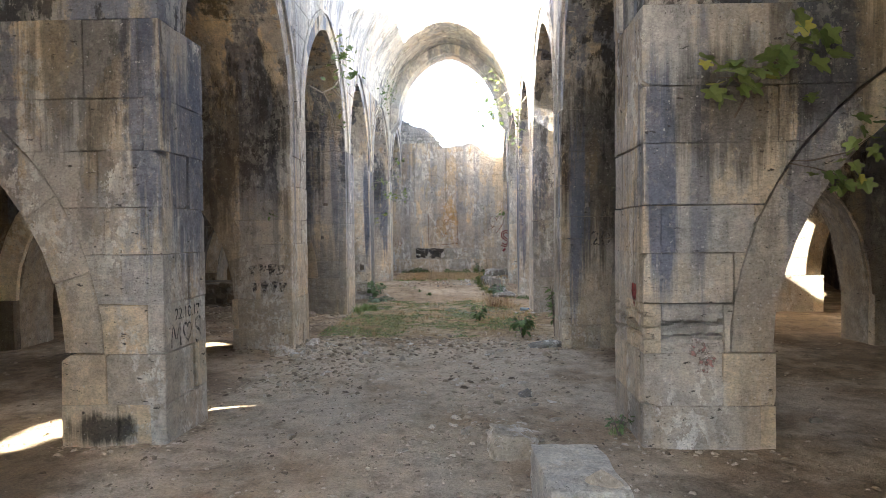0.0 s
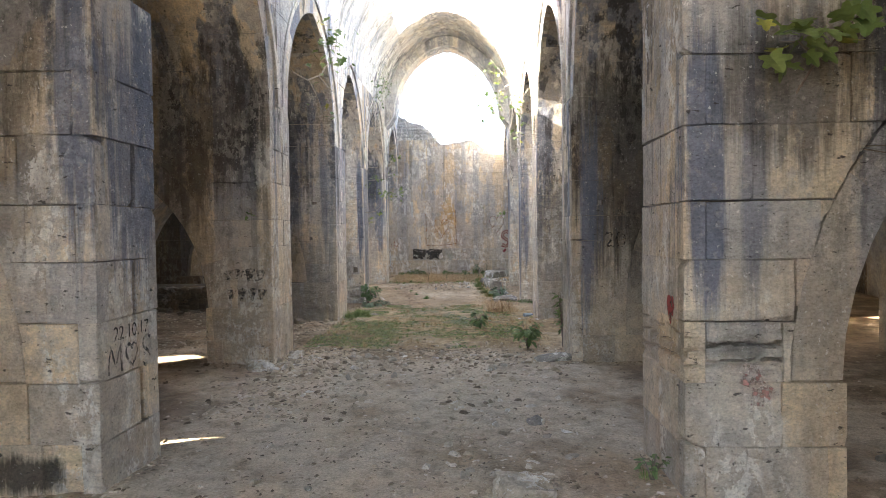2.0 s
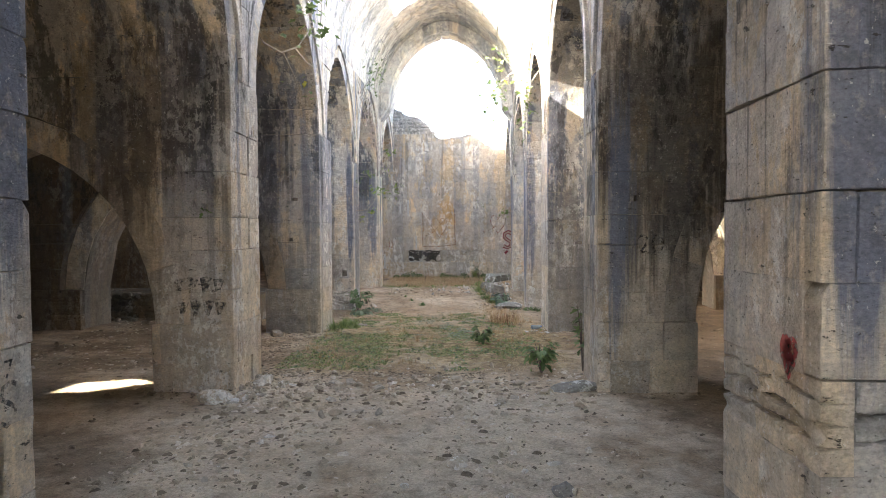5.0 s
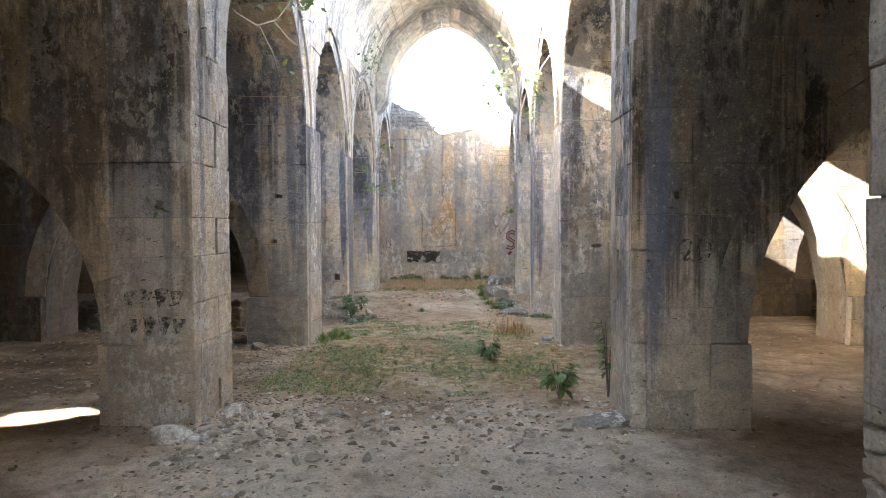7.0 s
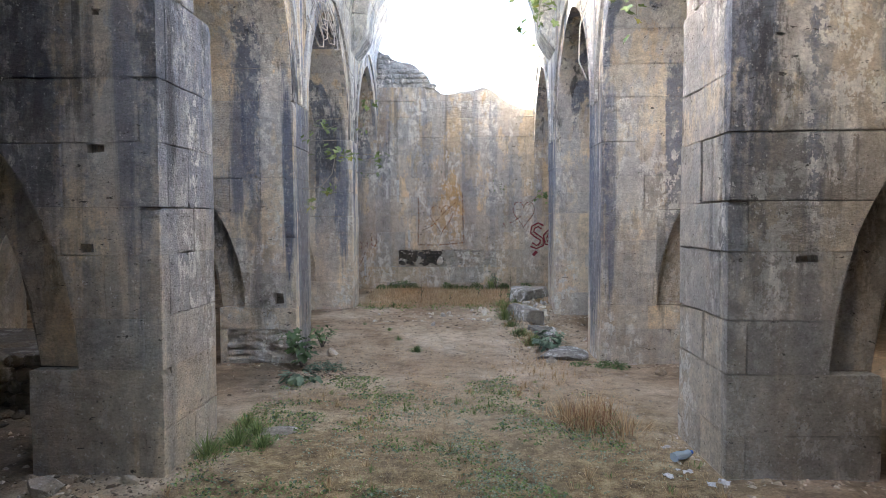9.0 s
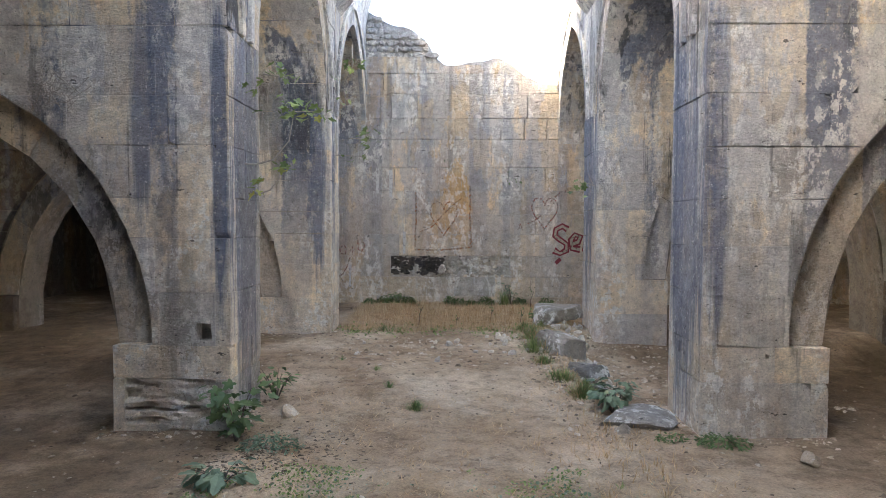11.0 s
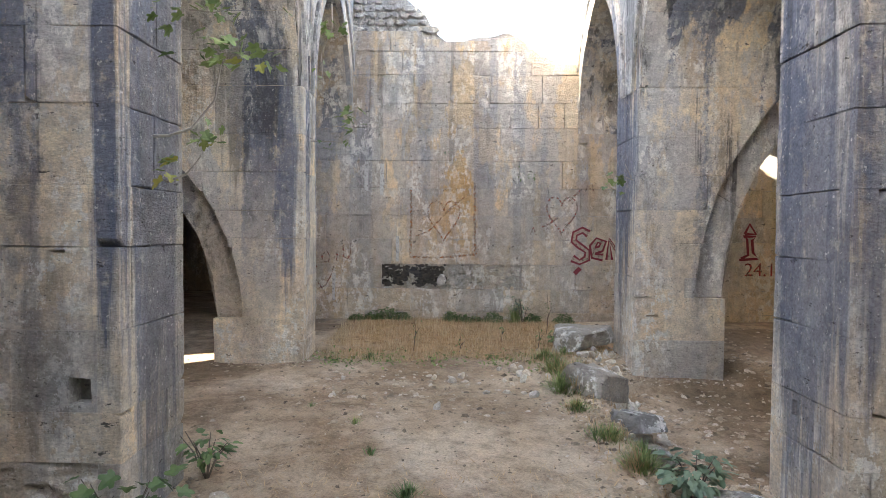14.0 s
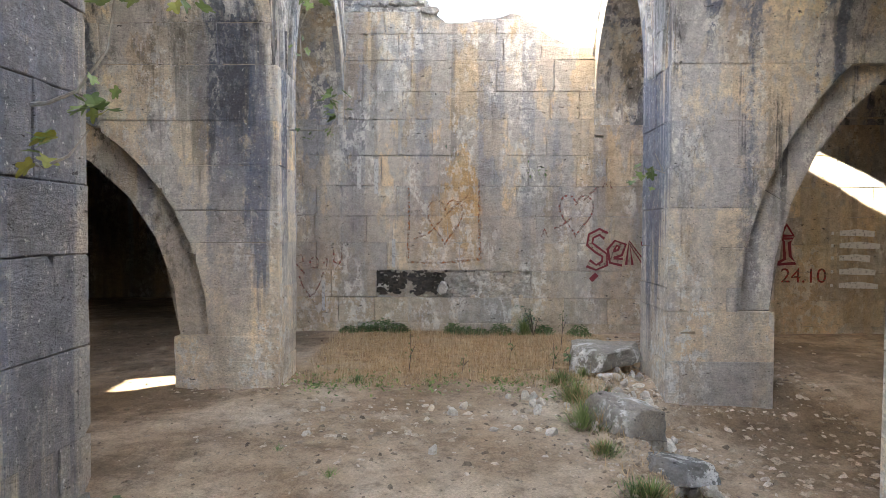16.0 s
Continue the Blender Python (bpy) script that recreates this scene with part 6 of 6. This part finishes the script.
def fig_leaf_mesh(name, material, lobes=5):
    """A lobed leaf, folded along its midrib, one unit long."""
    bm = bmesh.new()
    outline = [(0, 0)]
    tips = [(0.46, 0.08), (0.58, 0.56), (0.0, 1.0)] if lobes == 5 else [(0.35, 0.35), (0.0, 1.0)]
    notch = [(0.33, 0.28), (0.26, 0.62)] if lobes == 5 else [(0.2, 0.6)]
    right = [(0.16, -0.06)]
    for i, (x, y) in enumerate(tips[:-1]):
        right += [(x * 0.86, y - 0.13), (x * 0.98, y - 0.05), (x, y + 0.04), (x * 0.82, y + 0.13), notch[i]]
    right += [(0.20, 0.80), (0.13, 0.94)]
    ring = right + [(0, 1.02)] + [(-x, y) for x, y in right[::-1]]
    c = bm.verts.new((0, 0.02, 0))
    m = bm.verts.new((0, 0.55, -0.03))
    vs = [bm.verts.new((x, y, 0.22 * abs(x) - 0.16 * y * y)) for x, y in ring]
    h = len(vs) // 2
    for i in range(len(vs) - 1):
        near = c if (vs[i].co.y + vs[i + 1].co.y) / 2 < 0.32 else m
        bm.faces.new((near, vs[i], vs[i + 1]))
    k0 = next(i for i in range(h) if (vs[i].co.y + vs[i + 1].co.y) / 2 >= 0.32)
    bm.faces.new((c, vs[k0], m))
    bm.faces.new((c, m, vs[len(vs) - 1 - k0]))
    data = bpy.data.meshes.new(name)
    bm.to_mesh(data)
    bm.free()
    data.materials.append(material)
    return data


FIG_LEAF = fig_leaf_mesh("leaf", FIG)
FIG_DARK = fig_leaf_mesh("leaf", FIG_SHADE)
PLAIN_LEAF = fig_leaf_mesh("leaf", GREEN, 3)
GREY_LEAF = fig_leaf_mesh("leaf", BLUEGREEN, 3)


def leafy(name, label, branches, leaves, data, bark=BARK, width=0.008, category="plant", seed=1, group=""):
    """A plant of twigs and single leaves. branches: lists of points; leaves: (place, size, turn about z, droop)."""
    r = random.Random(seed)
    ob = tagged(new(name), label, category, group)
    for pts in branches:
        bm = bmesh.new()
        tube(bm, pts, width, width * 0.4)
        part("twig", bm, bark, ob)
    for place, size, turn, droop in leaves:
        leaf = new("leaf", data)
        leaf.parent = ob
        leaf.matrix_basis = pose(*place, droop + r.uniform(-15, 15), r.uniform(-25, 25), turn + r.uniform(-20, 20)) @ Matrix.Diagonal((size, size, size, 1))
    return ob


def cluster(seed, centre, count, spread_by, size, facing=180, droop=-35):
    count, size = int(count * 1.6), size * 0.78
    r = random.Random(seed)
    out = []
    for _ in range(count):
        p = Vector(centre) + Vector((r.gauss(0, spread_by[0]), r.gauss(0, spread_by[1]), r.gauss(0, spread_by[2])))
        out.append((p, size * r.uniform(0.65, 1.2), facing + r.uniform(-110, 110), droop + r.uniform(-30, 40)))
    return out


# fig shoots on the first east pier
F1 = 4.85
leafy("fig_shoot", "young fig with broad green leaves growing from a crack", [[(2.31, F1 + 0.02, 2.50), (2.34, F1 - 0.10, 2.62), (2.42, F1 - 0.2, 2.76), (2.55, F1 - 0.25, 2.90), (2.68, F1 - 0.25, 3.05)], [(2.36, F1 - 0.12, 2.66), (2.22, F1 - 0.2, 2.74), (2.12, F1 - 0.2, 2.74)], [(2.5, F1 - 0.22, 2.84), (2.36, F1 - 0.25, 2.85)]],
      cluster(1, (2.62, F1 - 0.28, 3.02), 8, (0.12, 0.05, 0.08), 0.16) + cluster(2, (2.46, F1 - 0.26, 2.82), 10, (0.14, 0.06, 0.06), 0.17) + cluster(3, (2.18, F1 - 0.22, 2.74), 7, (0.08, 0.05, 0.09), 0.16) + [((2.76, F1 - 0.1, 2.62), 0.09, 180, -30), ((2.80, F1 - 0.1, 2.65), 0.08, 120, -30)], FIG_LEAF, BARK_DARK, seed=3)
leafy("fig_shoot", "thin fig shoots hanging over the aisle arch", [[(2.67, F1 + 0.05, 2.21), (2.80, F1 - 0.08, 2.20), (2.98, F1 - 0.16, 2.24), (3.12, F1 - 0.18, 2.34)], [(2.68, F1 + 0.05, 2.20), (2.80, F1 - 0.08, 2.15), (2.94, F1 - 0.14, 2.09)]],
      cluster(4, (3.13, F1 - 0.2, 2.38), 7, (0.08, 0.04, 0.09), 0.13) + cluster(5, (2.97, F1 - 0.16, 2.08), 7, (0.08, 0.04, 0.05), 0.13), FIG_LEAF, BARK_DARK, seed=4)
# fig on the fourth west pier
leafy("fig_shoot", "bare fig branch with leaf tufts on the west pier", [[(-2.04, 16.5, 2.25), (-1.92, 16.42, 2.24), (-1.76, 16.35, 2.27), (-1.62, 16.32, 2.42), (-1.58, 16.3, 2.60)], [(-1.99, 16.45, 2.0), (-1.90, 16.36, 1.98), (-1.78, 16.33, 2.02), (-1.70, 16.33, 2.12)]],
      cluster(6, (-1.50, 16.3, 2.66), 18, (0.15, 0.06, 0.05), 0.10) + cluster(7, (-1.66, 16.32, 2.22), 8, (0.06, 0.04, 0.05), 0.09) + cluster(8, (-1.95, 16.35, 2.06), 5, (0.05, 0.04, 0.04), 0.11) + cluster(9, (-1.98, 16.5, 2.92), 5, (0.05, 0.06, 0.07), 0.10), FIG_LEAF, BARK, 0.010, seed=5)
leafy("hanging_vine", "thin fig vine hanging in the last west arch", [[(-2.0, 20.3, 2.75), (-1.8, 20.1, 2.72), (-1.55, 20.0, 2.70), (-1.45, 20.0, 2.85), (-1.52, 20.0, 3.0)], [(-1.75, 20.2, 4.3), (-1.72, 20.1, 4.0), (-1.85, 20.1, 3.7), (-1.8, 20.0, 3.3), (-1.55, 20.0, 3.0)]],
      cluster(10, (-1.5, 20.0, 2.92), 9, (0.07, 0.05, 0.12), 0.13) + cluster(11, (-1.74, 20.05, 3.98), 5, (0.06, 0.04, 0.07), 0.12) + cluster(12, (-1.85, 20.05, 3.55), 3, (0.04, 0.04, 0.07), 0.11) + cluster(13, (-1.7, 20.05, 2.68), 4, (0.09, 0.04, 0.03), 0.09), FIG_LEAF, BARK, 0.008, seed=6)
leafy("fig_shoot", "small fig shoot on the last east pier", [[(1.66, 20.0, 2.30), (1.52, 19.95, 2.34), (1.42, 19.9, 2.24)], [(1.64, 20.0, 2.32), (1.55, 19.95, 2.48)]], cluster(14, (1.46, 19.92, 2.28), 7, (0.07, 0.04, 0.09), 0.10), FIG_LEAF, BARK, 0.006, seed=7)
# vines in the arches of the nave
leafy("hanging_vine", "bare vine with a few leaves across the west arch", [[(-1.93, 9.5, 4.02), (-1.86, 9.6, 3.90), (-1.72, 9.8, 3.84), (-1.58, 10.0, 3.96), (-1.50, 10.2, 4.2), (-1.5, 10.4, 4.5), (-1.6, 10.6, 4.9)], [(-1.70, 9.8, 3.84), (-1.60, 9.9, 3.6), (-1.56, 10.0, 3.4)], [(-1.6, 9.95, 3.93), (-1.5, 10.1, 3.8), (-1.42, 10.2, 3.75)]],
      cluster(15, (-1.5, 10.4, 4.55), 16, (0.12, 0.12, 0.14), 0.13) + cluster(16, (-1.40, 10.4, 4.25), 8, (0.1, 0.1, 0.12), 0.12) + cluster(17, (-1.56, 10.0, 3.95), 4, (0.12, 0.05, 0.2), 0.10) + cluster(18, (-1.5, 10.2, 3.45), 3, (0.04, 0.04, 0.12), 0.09), FIG_LEAF, BARK, 0.011, seed=8)
leafy("hanging_vine", "fig growing from the east haunch, backlit leaves", [[(1.70, 17.7, 5.6), (1.45, 17.75, 5.5), (1.2, 17.8, 5.3), (1.15, 17.8, 4.95)], [(1.6, 17.7, 5.5), (1.3, 17.7, 5.9), (1.05, 17.7, 6.2)], [(1.15, 17.8, 5.0), (1.1, 17.8, 4.6)]],
      cluster(19, (1.12, 17.8, 5.0), 30, (0.14, 0.15, 0.24), 0.15) + cluster(20, (1.2, 17.75, 5.8), 14, (0.16, 0.15, 0.22), 0.14), FIG_LEAF, BARK, 0.012, seed=9)
leafy("hanging_vine", "light green vine hanging at the east arch", [[(1.70, 13.8, 4.6), (1.55, 13.9, 4.4), (1.5, 14.0, 4.0), (1.52, 14.0, 3.6)], [(1.5, 14.0, 4.1), (1.35, 14.0, 4.5)]],
      cluster(21, (1.5, 13.95, 3.85), 16, (0.07, 0.08, 0.22), 0.12) + cluster(22, (1.4, 13.95, 4.5), 8, (0.08, 0.08, 0.12), 0.11), FIG_LEAF, BARK, 0.009, seed=10)
leafy("wall_shrub", "soft green shrub rooted in the west haunch", [[(-1.9, 17.0, 5.1), (-1.75, 17.0, 5.3), (-1.6, 17.0, 5.5)], [(-1.85, 17.1, 5.2), (-1.7, 17.2, 5.0)]],
      cluster(23, (-1.68, 17.0, 5.35), 60, (0.13, 0.2, 0.2), 0.085), PLAIN_LEAF, BARK, 0.01, seed=11)
leafy("wall_shrub", "small green shrub on the west arch", [[(-2.0, 16.9, 3.1), (-1.8, 16.8, 3.05), (-1.65, 16.8, 3.1)]], cluster(24, (-1.75, 16.8, 3.08), 9, (0.12, 0.06, 0.05), 0.10), FIG_LEAF, BARK, 0.006, seed=12)
leafy("wall_shrub", "bare grey scrub on the end wall", [[(-0.15, 23.25, 3.15), (-0.18, 23.2, 3.3), (-0.1, 23.18, 3.36), (-0.02, 23.18, 3.3)], [(-0.16, 23.22, 3.2), (-0.28, 23.18, 3.1), (-0.32, 23.18, 2.95)]], cluster(25, (-0.3, 23.22, 2.95), 8, (0.12, 0.02, 0.12), 0.05), GREY_LEAF, BARK, 0.006, seed=13)
leafy("wall_shrub", "small green weed in a joint of the end wall", [[(0.82, 23.26, 2.65), (0.8, 23.2, 2.58)]], cluster(26, (0.84, 23.2, 2.6), 14, (0.1, 0.03, 0.07), 0.06), PLAIN_LEAF, BARK, 0.004, seed=14)
leafy("wall_weed", "dark green leaf tuft in a pier joint", [[(-2.16, 8.62, 2.0), (-2.15, 8.55, 2.0)]], cluster(27, (-2.15, 8.55, 1.98), 4, (0.025, 0.01, 0.025), 0.07), PLAIN_LEAF, BARK, 0.003, seed=15)


# bushes on the floor
def bush(x, y, h, wide, count, size, data, label, seed, name="bush"):
    r = random.Random(seed)
    z = floor_z(x, y)
    stems, leaves = [], []
    count, size = int(count * 1.7), size * 0.85
    for i in range(7):
        a = r.uniform(0, 6.28)
        tip = Vector((x + math.cos(a) * wide * r.uniform(0.3, 1), y + math.sin(a) * wide * r.uniform(0.3, 1), z + h * r.uniform(0.6, 1)))
        mid = Vector((x, y, z)).lerp(tip, 0.5) + Vector((0, 0, h * 0.12))
        stems.append([(x, y, z - 0.02), tuple(mid), tuple(tip)])
        for j in range(count // 7):
            p = Vector((x, y, z)).lerp(mid, r.uniform(0.6, 1.2)) if j % 2 else mid.lerp(tip, r.uniform(0.1, 1.1))
            p = p + Vector((r.gauss(0, wide * 0.18), r.gauss(0, wide * 0.18), r.gauss(0, h * 0.08)))
            leaves.append((p, size * r.uniform(0.6, 1.2), math.degrees(math.atan2(p.y - y, p.x - x)) - 90, r.uniform(-45, 15)))
    return leafy(name, label, stems, leaves, data, BARK_DARK, 0.006, "bush", seed)


bush(1.22, 9.5, 0.36, 0.17, 63, 0.11, PLAIN_LEAF, "dense bright green bush at the edge of the turf", 31)
bush(0.63, 11.38, 0.28, 0.13, 42, 0.10, PLAIN_LEAF, "small green bush in the dry turf", 32)
bush(1.16, 16.75, 0.28, 0.26, 63, 0.11, GREY_LEAF, "blue-green bush with rounded leaves by the boulder", 33)
bush(-1.93, 15.93, 0.46, 0.26, 36, 0.12, FIG_DARK, "young fig bush against the west pier", 34)
bush(-1.70, 15.0, 0.12, 0.18, 28, 0.13, GREY_LEAF, "spiny grey-green thistle rosette on the earth", 35, "thistle")
bush(1.68, 9.55, 0.75, 0.10, 35, 0.11, PLAIN_LEAF, "tall green weed against the east pier", 36)
bush(-1.90, 16.9, 0.3, 0.2, 35, 0.09, PLAIN_LEAF, "low green weeds behind the west pier", 37)
bush(0.95, 20.9, 0.25, 0.12, 28, 0.07, PLAIN_LEAF, "small green weed by the slab", 38)
bush(1.58, 5.12, 0.15, 0.10, 28, 0.06, PLAIN_LEAF, "low green weed at the pier foot", 39)
bush(0.78, 23.0, 0.42, 0.18, 42, 0.06, GREY_LEAF, "grey-green brush before the end wall", 40)
for n, (x, y, h) in enumerate(((-0.81, 20.6, 0.42), (1.0, 21.9, 0.55), (0.72, 20.7, 0.3), (-0.25, 20.5, 0.2), (0.3, 21.2, 0.25))):
    z = floor_z(x, y)
    leafy("dry_stalk", "rust-brown dry weed stalk in the grass", [[(x, y, z), (x + 0.02, y, z + h * 0.5), (x + 0.01, y + 0.02, z + h)], [(x + 0.01, y, z + h * 0.4), (x + 0.07, y, z + h * 0.7)]], cluster(60 + n, (x + 0.015, y, z + h * 0.65), 10, (0.03, 0.03, h * 0.2), 0.035), PLAIN_LEAF, BARK_DARK, 0.005, "weed", 60 + n, "dry stalks")


# bird-nest-like tangle of dry twigs on the fourth west pier
r = random.Random(90)
nest = tagged(new("twig_tangle"), "grey tangle of dry twigs caught on the pier wall", "twigs")
for i in range(40):
    a, b = [Vector((-3.35 + r.gauss(0, 0.10), 16.05 - abs(r.gauss(0, 0.05)), 2.78 + r.gauss(0, 0.07))) for _ in range(2)]
    bm = bmesh.new()
    m = (a + b) / 2 + Vector((r.gauss(0, 0.06), -0.04, r.gauss(0, 0.06)))
    tube(bm, [a, m, b], 0.003, 0.002, 4)
    part("twig", bm, BARK, nest)
# looping bare roots high in the west arch
r = random.Random(91)
roots = tagged(new("bare_roots"), "tangle of pale bare roots hanging in the west arch", "roots")
for i in range(12):
    y = 17.6 + r.uniform(-0.5, 0.6)
    z = 4.5 + r.uniform(-0.3, 0.5)
    s = r.uniform(0.2, 0.5)
    bm = bmesh.new()
    tube(bm, [(-2.02, y - s, z + 0.2), (-1.92, y - s * 0.5, z - 0.15), (-1.9, y, z - 0.25 * s), (-1.95, y + s * 0.6, z + 0.1), (-2.05, y + s, z + 0.35)], 0.012, 0.007, 5)
    part("root", bm, BARK, roots)
root = tagged(new("bare_vine"), "pale bare vine hanging from the east haunch", "vine")
bm = bmesh.new()
tube(bm, [(1.66, 16.4, 4.9), (1.45, 16.3, 4.2), (1.42, 16.2, 3.75), (1.5, 16.1, 3.5), (1.68, 16.0, 3.45)], 0.010, 0.006, 5)
part("stem", bm, BARK, root)


# litter: a crushed plastic bottle and paper by the third east pier
PLASTIC, _n, _l, _p = node_material("clear_bluish_plastic")
_p.inputs["Base Color"].default_value = (0.55, 0.68, 0.75, 1)
_p.inputs["Roughness"].default_value = 0.25
_p.inputs["Transmission Weight"].default_value = 0.4
bottle = tagged(new("plastic_bottle"), "crushed bluish plastic bottle lying on the floor", "bottle")
z = floor_z(1.51, 12.7)
bm = bmesh.new()
tube(bm, [(1.44, 12.66, z + 0.035), (1.47, 12.68, z + 0.04), (1.53, 12.72, z + 0.03), (1.57, 12.75, z + 0.035)], 0.033, 0.026, 10)
part("body", bm, PLASTIC, bottle)
bm = bmesh.new()
tube(bm, [(1.57, 12.75, z + 0.035), (1.60, 12.77, z + 0.035)], 0.013, 0.013, 8)
part("cap", bm, plain_material("blue_cap", (0.05, 0.15, 0.5)), bottle, "blue cap")

PAPER = plain_material("crumpled_paper", (0.58, 0.565, 0.54), 0.8, 18.0)
scraps = random.Random(33)
for i in range(7):
    x, y, q = 1.46 + scraps.gauss(0, 0.10), 12.5 + scraps.gauss(0, 0.14), scraps.uniform(0.015, 0.035)
    bm = bmesh.new()
    bmesh.ops.create_grid(bm, x_segments=6, y_segments=5, size=q)
    for v in bm.verts:
        v.co += Vector((scraps.uniform(-0.15, 0.15), scraps.uniform(-0.15, 0.15), scraps.uniform(0.0, 0.45))) * q
    bmesh.ops.solidify(bm, geom=bm.faces[:], thickness=0.001)
    scrap = mesh_object("paper_scrap", bm, PAPER)
    scrap.matrix_basis = pose(x, y, floor_z(x, y) + 0.004, scraps.uniform(-12, 12), scraps.uniform(-12, 12), scraps.uniform(0, 180))
    tagged(scrap, "crumpled white scrap of paper on the floor", "litter", "paper scraps")

# raised stone bench in the west aisle
RUBBLE_DARK = stone_material("dark_rubble", (0.24, 0.20, 0.155), (0.18, 0.155, 0.125), 0.3, 0.5, 0.2, 0.2, 57.0, 1.0)
bench = tagged(mesh_object("stone_bench", box(-7.2, -3.35, 13.7, 15.3, 0.0, 0.64), RUBBLE_DARK), "raised rubble platform filling the west aisle bay", "platform")

# its rough front
row_z = 0.13
while row_z < 0.62:
    x, tall = -7.15, rng.uniform(0.09, 0.16)
    while x < -3.4:
        w, h = rng.uniform(0.09, 0.26), tall * rng.uniform(0.75, 1.15)
        pts = [(x + w / 2 + w * 0.54 * math.cos(q + rng.uniform(-0.25, 0.25)), row_z + h / 2 + h * 0.54 * math.sin(q) + rng.uniform(-0.012, 0.012)) for q in [6.283 * i / 8 for i in range(8)]]
        block(bench, pts, lambda u, v, q: Vector((u, 13.7 - 0.06 + q, v)), 0.09, RUBBLE_DARK, 0.03, 0.02, "rubble_stone")
        x += w * 0.95
    row_z += tall * 0.92
for i in range(26):
    x = loose.uniform(-6.6, -3.2)
    y = 13.62 - abs(loose.gauss(0, 0.22))
    rock(x, y, (loose.uniform(0.05, 0.16), loose.uniform(0.05, 0.11), loose.uniform(0.03, 0.08)), 400 + i, loose.uniform(0, 180), material=RUBBLE_DARK, label="dark rubble fallen from the stone platform", group="rubble by the platform")
